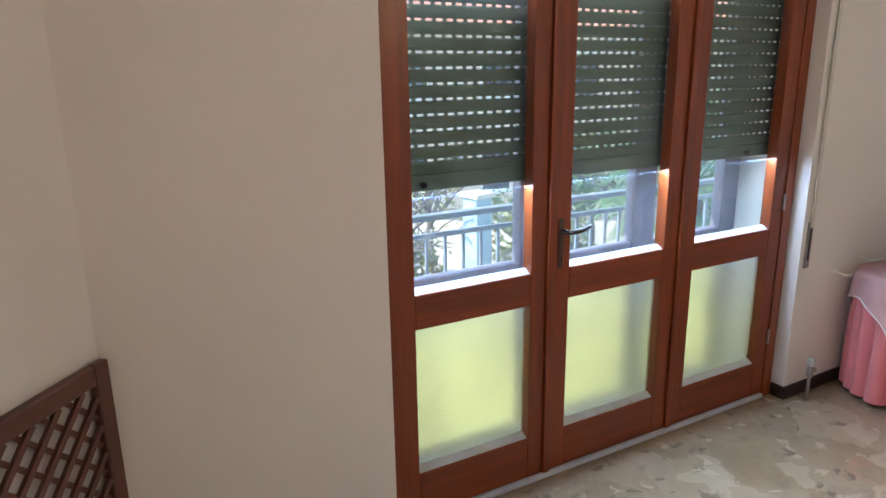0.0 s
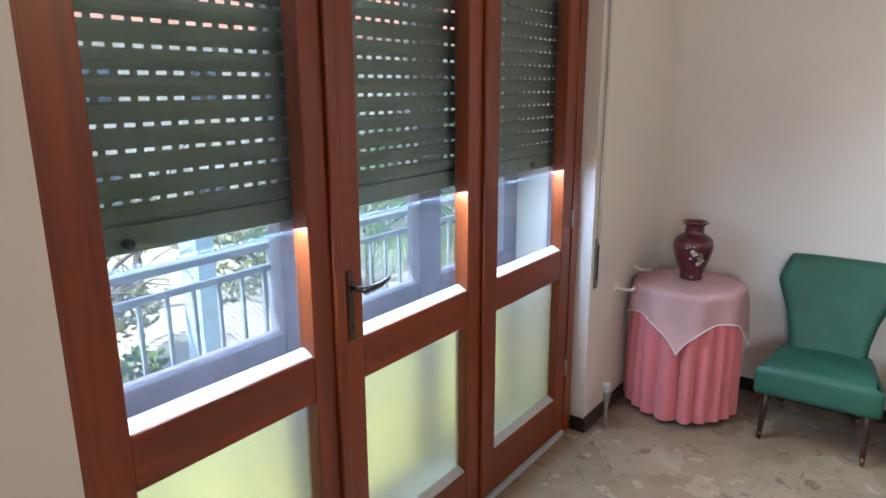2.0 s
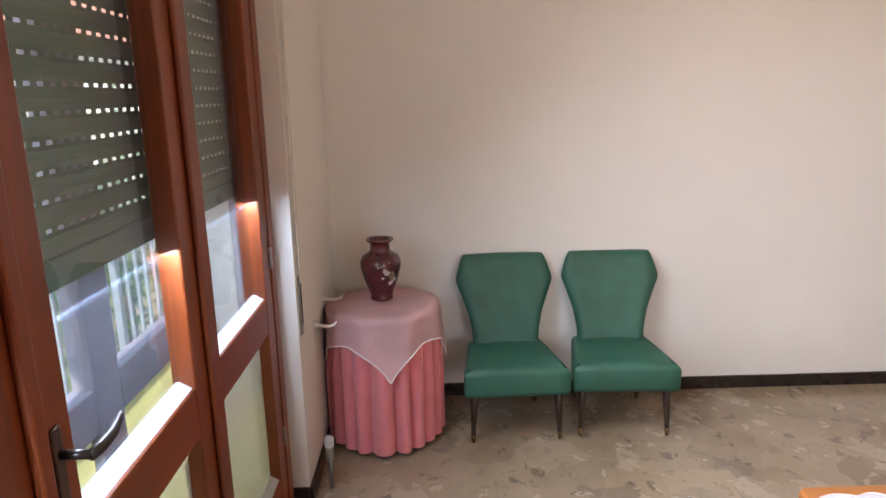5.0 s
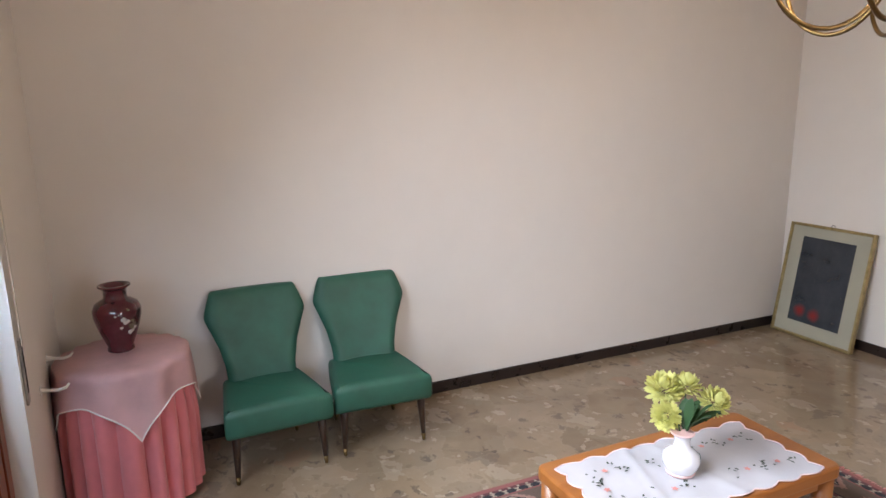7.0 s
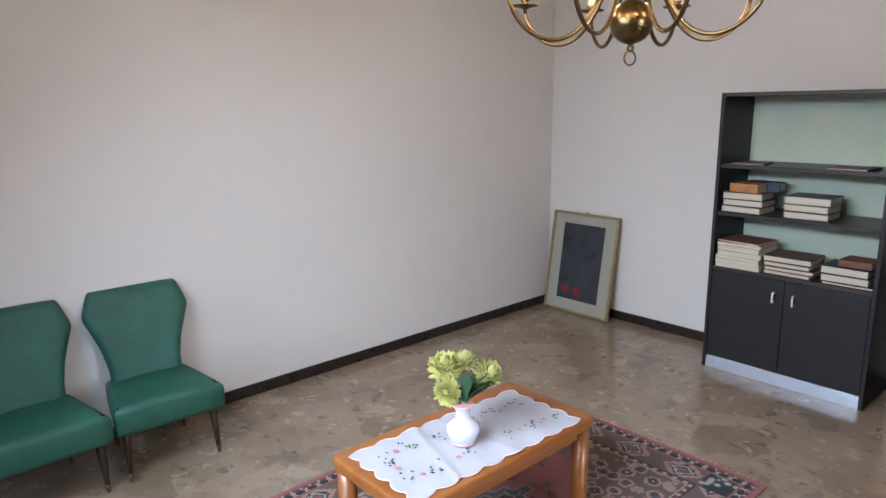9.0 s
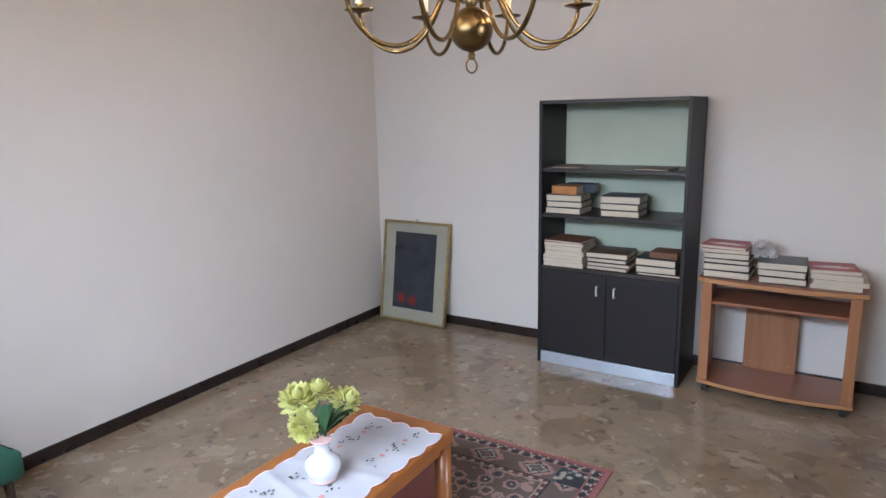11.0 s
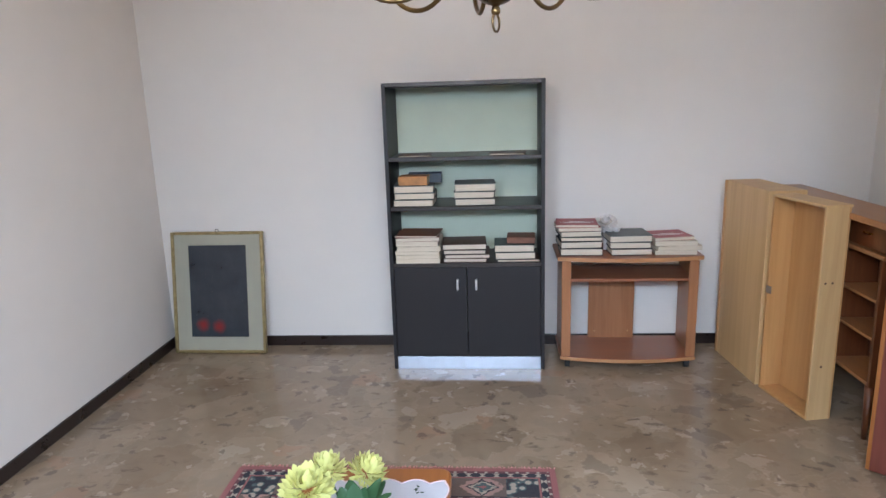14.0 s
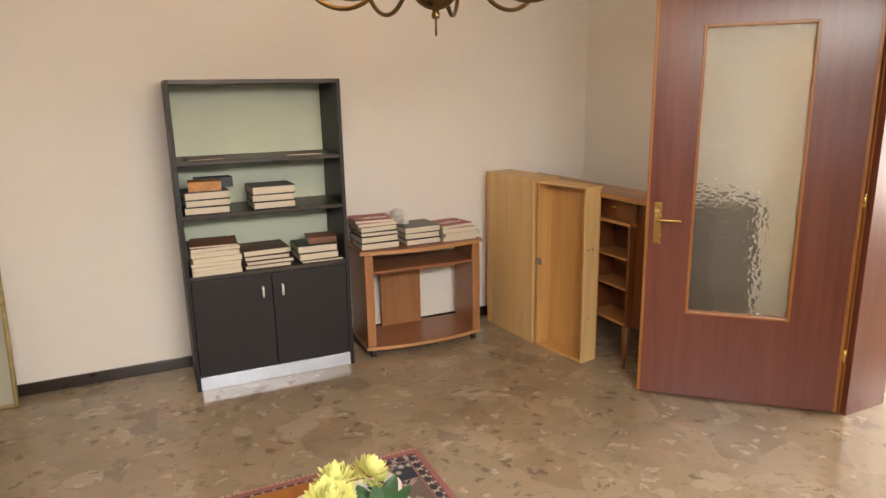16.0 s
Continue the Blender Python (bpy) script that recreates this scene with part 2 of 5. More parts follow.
def rug_material(hx, hy):
    """Knotted carpet: rose edge, banded borders with motifs, beige field, rose ground with a dark medallion."""
    m, t, b = nodes("carpet_wool")
    tc = t.nodes.new("ShaderNodeTexCoord")
    sep = t.nodes.new("ShaderNodeSeparateXYZ")
    t.links.new(tc.outputs["Object"], sep.inputs[0])
    ax, ay = calc(t, "ABSOLUTE", sep.outputs[0]), calc(t, "ABSOLUTE", sep.outputs[1])
    dx, dy = calc(t, "SUBTRACT", hx, ax), calc(t, "SUBTRACT", hy, ay)
    d = calc(t, "MINIMUM", dx, dy)
    # position along the nearer edge
    side = calc(t, "LESS_THAN", dx, dy)
    u = calc(t, "ADD", calc(t, "MULTIPLY", side, sep.outputs[1]), calc(t, "MULTIPLY", calc(t, "SUBTRACT", 1.0, side), sep.outputs[0]))

    def near(value, lo, hi):
        return calc(t, "MULTIPLY", calc(t, "GREATER_THAN", value, lo), calc(t, "LESS_THAN", value, hi))

    def saw(value, period):
        return calc(t, "ABSOLUTE", calc(t, "SUBTRACT", calc(t, "FRACT", calc(t, "DIVIDE", value, period)), 0.5))

    ROSE, CREAM, NAVY, TAUPE, WINE, GREEN = (0.27, 0.095, 0.09), (0.36, 0.31, 0.25), (0.018, 0.019, 0.028), (0.125, 0.088, 0.07), (0.12, 0.04, 0.045), (0.065, 0.095, 0.095)
    col = ramp(t, calc(t, "DIVIDE", d, 0.5), [(0.0, ROSE), (0.05, WINE), (0.08, NAVY), (0.14, ROSE), (0.155, TAUPE), (0.42, NAVY), (0.435, WINE), (0.48, CREAM), (0.49, TAUPE)], True)
    # toothed line and small blocks of the narrow borders
    tooth = calc(t, "MULTIPLY", near(d, 0.028, 0.040), calc(t, "GREATER_THAN", saw(u, 0.045), 0.36))
    col = mixc(t, tooth, col, CREAM)
    block = calc(t, "MULTIPLY", near(d, 0.043, 0.068), calc(t, "LESS_THAN", calc(t, "ADD", saw(u, 0.06), calc(t, "MULTIPLY", saw(d, 0.028), 0.5)), 0.3))
    col = mixc(t, block, col, CREAM)
    tooth2 = calc(t, "MULTIPLY", near(d, 0.22, 0.238), calc(t, "GREATER_THAN", saw(u, 0.05), 0.3))
    col = mixc(t, tooth2, col, CREAM)
    # rosettes of the broad border
    du = calc(t, "MULTIPLY", saw(u, 0.26), 0.26)
    dd = calc(t, "ABSOLUTE", calc(t, "SUBTRACT", d, 0.143))
    man = calc(t, "ADD", du, calc(t, "MULTIPLY", dd, 1.1))
    inb = near(d, 0.082, 0.208)
    wob = noise_tex(t, tc.outputs["Object"], 60.0, 2.0)
    man2 = calc(t, "ADD", man, calc(t, "MULTIPLY", calc(t, "SUBTRACT", wob, 0.5), 0.06))
    ros = ramp(t, calc(t, "DIVIDE", man2, 0.16), [(0.0, ROSE), (0.12, GREEN), (0.25, CREAM), (0.34, NAVY), (0.42, (0.33, 0.2, 0.17)), (0.62, TAUPE)], True)
    col = mixc(t, inb, col, ros)
    # corner blocks
    cor = calc(t, "MULTIPLY", near(dx, 0.08, 0.215), near(dy, 0.08, 0.215))
    cv = N(t, "ShaderNodeTexVoronoi", Scale=26.0)
    t.links.new(tc.outputs["Object"], cv.inputs["Vector"])
    col = mixc(t, cor, col, ramp(t, cv.outputs[0], [(0.0, CREAM), (0.35, GREEN), (0.5, NAVY)], True))
    # field: taupe with scattered motifs, rose ground, medallion
    field = calc(t, "GREATER_THAN", d, 0.246)
    vor = N(t, "ShaderNodeTexVoronoi", Scale=13.0, Randomness=0.75)
    t.links.new(tc.outputs["Object"], vor.inputs["Vector"])
    v2 = calc(t, "ADD", vor.outputs[0], calc(t, "MULTIPLY", calc(t, "SUBTRACT", wob, 0.5), 0.35))
    motif = ramp(t, v2, [(0.0, CREAM), (0.10, NAVY), (0.2, GREEN), (0.27, WINE), (0.34, (0.33, 0.22, 0.19)), (0.50, TAUPE)], True)
    col = mixc(t, field, col, motif)
    rr = calc(t, "ADD", calc(t, "DIVIDE", ax, 0.50), calc(t, "DIVIDE", ay, 0.80))
    rr = calc(t, "ADD", rr, calc(t, "MULTIPLY", saw(calc(t, "SUBTRACT", ax, ay), 0.12), 0.16))
    ros2 = ramp(t, v2, [(0.0, CREAM), (0.07, GREEN), (0.15, WINE), (0.2, ROSE)], True)
    ground = mixc(t, 1.0, ros2, ramp(t, rr, [(0.0, CREAM), (0.10, NAVY), (0.34, CREAM), (0.37, GREEN), (0.45, CREAM), (0.48, ROSE)], True))
    nav = calc(t, "LESS_THAN", rr, 0.48)
    ground = mixc(t, nav, ros2, mixc(t, 0.45, ground, motif))
    inner = calc(t, "MULTIPLY", field, calc(t, "LESS_THAN", rr, 1.02))
    col = mixc(t, inner, col, ground)
    fade = noise_tex(t, tc.outputs["Object"], 3.0, 5.0)
    col = mixc(t, 0.5, col, ramp(t, fade, [(0.3, (0.72, 0.70, 0.68)), (0.7, (1, 1, 1))]), "MULTIPLY")
    t.links.new(col, b.inputs["Base Color"])
    b.inputs["Roughness"].default_value = 0.95
    b.inputs["Sheen Weight"].default_value = 0.05
    bump(t, b, noise_tex(t, tc.outputs["Object"], 420.0, 2.0), 0.5, 0.003)
    return m


def picture_material():
    """A dark blue still life with two red fruits low down and a few pale strokes."""
    m, t, b = nodes("still_life")
    tc = t.nodes.new("ShaderNodeTexCoord")
    col = ramp(t, noise_tex(t, tc.outputs["Object"], 9.0, 6.0), [(0.3, (0.012, 0.018, 0.028)), (0.7, (0.028, 0.036, 0.048))])
    for px, pz in ((0.115, -0.225), (0.005, -0.235)):
        vd = t.nodes.new("ShaderNodeVectorMath")
        vd.operation = "DISTANCE"
        t.links.new(tc.outputs["Object"], vd.inputs[0])
        vd.inputs[1].default_value = (px, 0, pz)
        dd = calc(t, "ADD", vd.outputs["Value"], calc(t, "MULTIPLY", noise_tex(t, tc.outputs["Object"], 25.0), 0.03))
        col = mixc(t, ramp(t, dd, [(0.025, (1, 1, 1)), (0.068, (0, 0, 0))]), col, (0.20, 0.010, 0.012))
    st = noise_tex(t, coords(t, (40, 40, 9)), 1.0, 3.0, 0.6, 1.2)
    col = mixc(t, ramp(t, st, [(0.70, (0, 0, 0)), (0.78, (0.4, 0.4, 0.4))]), col, (0.22, 0.18, 0.15))
    t.links.new(col, b.inputs["Base Color"])
    b.inputs["Roughness"].default_value = 0.25
    b.inputs["Coat Weight"].default_value = 0.5
    return m


PAINT = wall_paint("wall_paint", (0.74, 0.70, 0.66))
CEIL = wall_paint("ceiling_paint", (0.80, 0.78, 0.75))
FLOOR = marble_floor()
BASE = plain("baseboard_stone", (0.022, 0.014, 0.012), 0.3, 0.1, 12)
FRAMEWOOD = wood("door_wood_upright", (0.105, 0.016, 0.0025), (0.25, 0.047, 0.006), "Z", 0.4, 0.12, 0.7)
FRAMEWOOD_X = wood("door_wood_level", (0.105, 0.016, 0.0025), (0.25, 0.047, 0.006), "X", 0.4, 0.12, 0.7)
# pale blue of daylight on the beads put into their colour
BEAD = plain("bead_daylight_tone", (0.50, 0.54, 0.62), 0.35, 0.1, 10)
# violet-grey of shade and haze put into the brown frames' colour
OUTER = plain("outer_frame_hazed", (0.22, 0.20, 0.25), 0.5, 0.15, 8)
GLASS = clear_glass("pane_glass", 0.12)
DUSTYGLASS = clear_glass("dusty_hazed_outer_glass", 0.6)
FROST = rough_glass("frosted_glass", 0.22, (0.95, 0.96, 0.92), haze=0.2)
YELLOW = translucent("yellow_sheet", (0.84, 0.85, 0.56), 0.8)
SLAT = plain("green_shutter_plastic", (0.085, 0.130, 0.095), 0.5, 0.15, 5)
STEEL = plain("dull_steel", (0.36, 0.35, 0.33), 0.35, 0.2, 30, metal=1.0)
HANDLE = plain("satin_handle", (0.72, 0.72, 0.71), 0.4, 0.08, 30, metal=0.3)
PLATE = plain("brown_bronze_plate", (0.10, 0.06, 0.045), 0.4, 0.25, 30, metal=0.5)
DARKMETAL = plain("bronzed_handle", (0.05, 0.04, 0.035), 0.35, 0.2, 30, metal=0.7)
BRASS = plain("aged_brass", (0.165, 0.108, 0.045), 0.30, 0.3, 14, 0.08, metal=1.0)
GOLD = plain("polished_brass", (0.70, 0.48, 0.17), 0.25, 0.15, 30, metal=1.0)
VINYL = plain("green_leatherette", (0.020, 0.098, 0.066), 0.5, 0.16, 9, 0.3, 260)
LEGWOOD = wood("dark_leg_wood", (0.018, 0.009, 0.006), (0.05, 0.022, 0.012), "Z")
PINK = plain("pink_cloth", (0.68, 0.20, 0.22), 0.85, 0.08, 8, 0.35, 500, sheen=0.3)
PALEPINK = translucent("pale_pink_voile", (0.74, 0.47, 0.48), 0.25)
LACE = plain("white_lace", (0.78, 0.74, 0.72), 0.9, 0.05)
VASE = plain("maroon_ceramic", (0.075, 0.010, 0.016), 0.2, 0.25, 20, 0.1, coat=0.5)
TABLEWOOD = wood("orange_varnished_wood", (0.24, 0.075, 0.014), (0.36, 0.13, 0.028), "Y", 0.35, 0.4, 0.5)
TABLELEG = wood("orange_varnished_leg", (0.22, 0.07, 0.014), (0.34, 0.12, 0.028), "Z", 0.35, 0.4, 0.5)
LINEN = plain("white_linen", (0.46, 0.455, 0.49), 0.9, 0.05, 10, 0.3, 400)
PORCELAIN = plain("white_porcelain", (0.62, 0.61, 0.64), 0.15, 0.03, 8, 0.02, coat=0.6)
ROSE = plain("rose_thread", (0.62, 0.26, 0.24), 0.8)
PALEROSE = plain("pale_rose_enamel", (0.66, 0.42, 0.40), 0.3)
LEAFTHREAD = plain("dark_green_thread", (0.05, 0.07, 0.05), 0.8)
PETAL = translucent("yellow_petal", (0.78, 0.77, 0.30), 0.35)
LEAF = translucent("silk_leaf", (0.035, 0.09, 0.035), 0.2)
BLACKWOOD = wood("black_brown_laminate", (0.007, 0.006, 0.008), (0.013, 0.011, 0.013), "Z", 0.5, 0.0)
BLACKWOOD_X = wood("black_brown_shelf", (0.018, 0.014, 0.013), (0.04, 0.032, 0.028), "X", 0.42, 0.1)
BACKING = plain("pale_green_backing", (0.52, 0.58, 0.46), 0.6, 0.05, 3)
ALU = plain("brushed_plinth", (0.60, 0.66, 0.76), 0.38, 0.06, 12, metal=0.55)
CHERRY = wood("cherry_laminate", (0.26, 0.105, 0.04), (0.38, 0.17, 0.075), "Z", 0.4, 0.2)
CHERRY_X = wood("cherry_laminate_level", (0.21, 0.075, 0.035), (0.30, 0.115, 0.055), "X", 0.35, 0.2)
EDGE = wood("pale_cherry_edge", (0.36, 0.17, 0.07), (0.48, 0.25, 0.11), "X", 0.4, 0.2)
BLACK = plain("black_rubber", (0.012, 0.012, 0.012), 0.6)
PLY = wood("poplar_ply", (0.48, 0.29, 0.12), (0.66, 0.44, 0.21), "Z", 0.5, 0.15, 0.4)
PLYWARM = wood("varnished_drawer_wood", (0.42, 0.21, 0.07), (0.58, 0.33, 0.13), "Z", 0.4, 0.3, 0.4)
KNOT = plain("knot", (0.10, 0.05, 0.025), 0.6)
MAHOGANY = wood("mahogany_door", (0.105, 0.026, 0.018), (0.185, 0.052, 0.034), "Z", 0.3, 0.45, 0.8)
EDGEWOOD = wood("orange_door_edge", (0.25, 0.085, 0.02), (0.36, 0.14, 0.035), "Z", 0.35, 0.3)
FIGURED = rough_glass("figured_glass", 0.13, (0.97, 0.97, 0.93), haze=0.10)
DESKWOOD = wood("walnut_desk", (0.09, 0.025, 0.008), (0.17, 0.056, 0.018), "Z", 0.35, 0.3)
DARKCAB = wood("dark_cabinet_wood", (0.05, 0.038, 0.032), (0.09, 0.068, 0.056), "Z", 0.4, 0.2)
DESKTOP = wood("desk_top_wood", (0.26, 0.11, 0.04), (0.38, 0.18, 0.07), "Y", 0.35, 0.3)
GILT = plain("worn_gilt", (0.34, 0.26, 0.12), 0.35, 0.25, 30, metal=0.6)
MAT = plain("grey_green_mount", (0.36, 0.35, 0.28), 0.8, 0.05, 6)
ART = picture_material()
PAPER = wood("page_edges", (0.50, 0.43, 0.33), (0.66, 0.60, 0.50), "X", 0.9, 0.0, 4.0)
WHITEPLASTIC = plain("white_plastic", (0.75, 0.73, 0.70), 0.4, 0.05)
LATTICE = wood("dark_red_lattice_wood", (0.065, 0.018, 0.009), (0.12, 0.036, 0.018), "Z", 0.4, 0.2)
CANDLE = plain("ivory_candle_tube", (0.75, 0.66, 0.48), 0.5, 0.05)
BULBGLASS = glow("lit_bulb", (1.0, 0.72, 0.42), BULB)
RAILING = plain("blue_grey_railing", (0.20, 0.24, 0.29), 0.45, 0.15, 8)
CONCRETE = plain("balcony_concrete", (0.50, 0.46, 0.40), 0.85, 0.15, 3, 0.4)


# ---- building helpers ----
def part(name, bm, material, parent=None, label="", smooth=False, kind=""):
    me = bpy.data.meshes.new(name)
    bmesh.ops.recalc_face_normals(bm, faces=bm.faces[:])
    if smooth:
        for f in bm.faces:
            f.smooth = True
    bm.to_mesh(me)
    bm.free()
    me.materials.append(material)
    ob = new(name, me)
    if parent:
        ob.parent = parent
    return tagged(ob, label=label, kind=kind)


def thing(name, x, y, z, rz=0, label="", category="", group="", kind=""):
    ob = new(name)
    ob.matrix_basis = pose(x, y, z, 0, 0, rz)
    return tagged(ob, label, category, group, kind)


def cuboid(bm, x0, x1, y0, y1, z0, z1, bevel=0.0, seg=2):
    made = bmesh.ops.create_cube(bm, size=1.0)["verts"]
    for v in made:
        v.co = Vector((x0 + (v.co.x + 0.5) * (x1 - x0), y0 + (v.co.y + 0.5) * (y1 - y0), z0 + (v.co.z + 0.5) * (z1 - z0)))
    if bevel:
        edges = list({e for v in made for e in v.link_edges})
        bmesh.ops.bevel(bm, geom=edges, offset=bevel, segments=seg, affect="EDGES", profile=0.5)
    return made


def box(x0, x1, y0, y1, z0, z1, bevel=0.003, seg=2):
    bm = bmesh.new()
    cuboid(bm, x0, x1, y0, y1, z0, z1, bevel, seg)
    return bm


def tube(bm, path, radius, sides=8, closed=False):
    """A round bar along a path; radius is a number or one for each point."""
    pts = [Vector(p) for p in path]
    n = len(pts)
    rad = radius if isinstance(radius, (list, tuple)) else [radius] * n
    rings = []
    ref = None
    for i, p in enumerate(pts):
        a = pts[(i - 1) % n] if (i or closed) else p
        b = pts[(i + 1) % n] if (i < n - 1 or closed) else p
        d = (b - a).normalized()
        if ref is None:
            ref = d.orthogonal().normalized()
        ref = (ref - d * ref.dot(d)).normalized()
        o = d.cross(ref)
        rings.append([bm.verts.new(p + (ref * math.cos(k * math.tau / sides) + o * math.sin(k * math.tau / sides)) * rad[i]) for k in range(sides)])
    for i in range(n if closed else n - 1):
        r, s = rings[i], rings[(i + 1) % n]
        for k in range(sides):
            bm.faces.new((r[k], r[(k + 1) % sides], s[(k + 1) % sides], s[k]))
    if not closed:
        bm.faces.new(rings[0])
        bm.faces.new(rings[-1])
    return bm


def lathe(profile, sides=32, fold=None):
    """A turned body from (radius, height) pairs; fold(angle, i) adds to the radius."""
    bm = bmesh.new()
    rings = []
    for i, (r, z) in enumerate(profile):
        ring = []
        for k in range(sides):
            a = k * math.tau / sides
            rr = r + (fold(a, i) if fold else 0)
            ring.append(bm.verts.new((rr * math.cos(a), rr * math.sin(a), z)))
        rings.append(ring)
    for r, s in zip(rings, rings[1:]):
        for k in range(sides):
            bm.faces.new((r[k], r[(k + 1) % sides], s[(k + 1) % sides], s[k]))
    bm.faces.new(rings[0])
    bm.faces.new(rings[-1])
    return bm


def prism(outline, depth, axis="Z", bevel=0.0, seg=2):
    """An outline in a plane, pushed by depth along the axis left over."""
    bm = bmesh.new()
    put = {"Z": lambda a, b: (a, b, 0), "X": lambda a, b: (0, a, b), "Y": lambda a, b: (a, 0, b)}[axis]
    vs = [bm.verts.new(put(a, b)) for a, b in outline]
    f = bm.faces.new(vs)
    ext = bmesh.ops.extrude_face_region(bm, geom=[f])
    move = {"Z": (0, 0, depth), "X": (depth, 0, 0), "Y": (0, depth, 0)}[axis]
    bmesh.ops.translate(bm, verts=[v for v in ext["geom"] if isinstance(v, bmesh.types.BMVert)], vec=move)
    if bevel:
        flat = Vector(move).normalized()
        bm.normal_update()
        edges = [e for e in bm.edges if len(e.link_faces) == 2 and any(abs(fc.normal.dot(flat)) > 0.9 for fc in e.link_faces) and not all(abs(fc.normal.dot(flat)) > 0.9 for fc in e.link_faces)]
        bmesh.ops.bevel(bm, geom=edges, offset=bevel, segments=seg, affect="EDGES", profile=0.5)
    return bm


def rounded(x0, x1, y0, y1, r, n=5):
    pts = []
    for cx, cy, a0 in ((x1 - r, y1 - r, 0), (x0 + r, y1 - r, 90), (x0 + r, y0 + r, 180), (x1 - r, y0 + r, 270)):
        for i in range(n + 1):
            a = radians(a0 + 90 * i / n)
            pts.append((cx + r * math.cos(a), cy + r * math.sin(a)))
    return pts


def structure(name, bm, material, label, category):
    return tagged(part(name, bm, material), label, category, kind="structure")


# ---- the room ----
X0, X1, Y0, Y1, H, T = -0.62, 3.88, -2.74, 2.00, 2.78, 0.42
WX0, WX1, WTOP = 0.77, 2.95, 2.40       # French window opening
DY0, DY1 = -0.56, 0.36                  # doorway in the hall wall

structure("floor", box(-3.2, X1, Y0, Y1 + 0.12, -0.12, 0, 0), FLOOR, "polished beige agglomerate marble floor", "floor")
structure("ceiling", box(-3.2, X1 + 0.2, Y0 - 0.2, Y1 + T, H, H + 0.15, 0), CEIL, "plain white painted ceiling", "ceiling")
structure("wall_east", box(X1, X1 + 0.2, Y0 - 0.2, Y1 + T, -0.12, H, 0), PAINT, "warm white painted plaster wall", "wall")
structure("wall_south", box(-3.2, X1, Y0 - 0.2, Y0, -0.12, H, 0), PAINT, "warm white painted plaster wall", "wall")
bm = bmesh.new()
cuboid(bm, -0.8, WX0, Y1, Y1 + T, -0.12, H)
cuboid(bm, WX1, X1, Y1, Y1 + T, -0.12, H, 0.0)
cuboid(bm, WX0, WX1, Y1, Y1 + T, WTOP, H)
structure("wall_north", bm, PAINT, "white plaster wall around the French window", "wall")
bm = bmesh.new()
cuboid(bm, X0 - 0.28, X0, Y0, DY0, 0, H)
cuboid(bm, X0 - 0.28, X0, DY1, Y1, 0, H)
cuboid(bm, X0 - 0.28, X0, DY0, DY1, 2.14, H)
structure("wall_west", bm, PAINT, "warm white plaster wall with a doorway", "wall")
# slanted wall by the window corner
structure("wall_northwest", prism([(-0.075, Y1), (X0, 1.36), (X0, Y1)], H, "Z"), PAINT, "slanted white plaster wall beside the window", "wall")
# the hall beyond the doorway
bm = bmesh.new()
cuboid(bm, -3.2, -3.0, Y0, 2.2, -0.12, H)
cuboid(bm, -3.0, X0 - 0.28, 1.2, 1.4, 0, H)
cuboid(bm, -3.0, X0 - 0.28, -1.6, -1.4, 0, H)
structure("wall_hall", bm, PAINT, "plain white hall walls beyond the doorway", "wall")

BH = 0.069
bm = bmesh.new()
cuboid(bm, X1 - 0.014, X1, Y0, Y1, 0, BH, 0.003)
cuboid(bm, X0, X1 - 0.015, Y0, Y0 + 0.014, 0, BH, 0.003)
cuboid(bm, WX1 - 0.012, X1 - 0.015, Y1 - 0.014, Y1, 0, BH, 0.003)
cuboid(bm, WX1 - 0.012, WX1, Y1 + 0.001, Y1 + 0.065, 0, BH, 0.003)
cuboid(bm, -0.07, WX0, Y1 - 0.014, Y1, 0, BH, 0.003)
cuboid(bm, X0, X0 + 0.014, Y0 + 0.015, DY0 - 0.06, 0, BH, 0.003)
structure("baseboard", bm, BASE, "dark brown polished stone skirting", "baseboard")

# ---- French window: three wooden leaves ----
FY = 2.068
window = thing("window_1", 0, 0, 0, 0, "reddish brown wooden French window with clear and frosted panes", "window", kind="structure")
part("window_frame", box(WX0, 0.80, FY - 0.02, FY + 0.10, 0, WTOP), FRAMEWOOD, window)
part("window_frame", box(2.875, WX1 - 0.012, FY - 0.005, FY + 0.10, 0, WTOP), FRAMEWOOD, window)
part("window_frame", box(0.80, 2.875, FY, FY + 0.10, 2.33, WTOP), FRAMEWOOD_X, window)
part("threshold", box(0.80, 2.875, FY - 0.01, 2.46, 0, 0.022), BEAD, window, "pale worn threshold strip")
RAIL0, RAIL1, LOW = 0.775, 0.903, 0.205
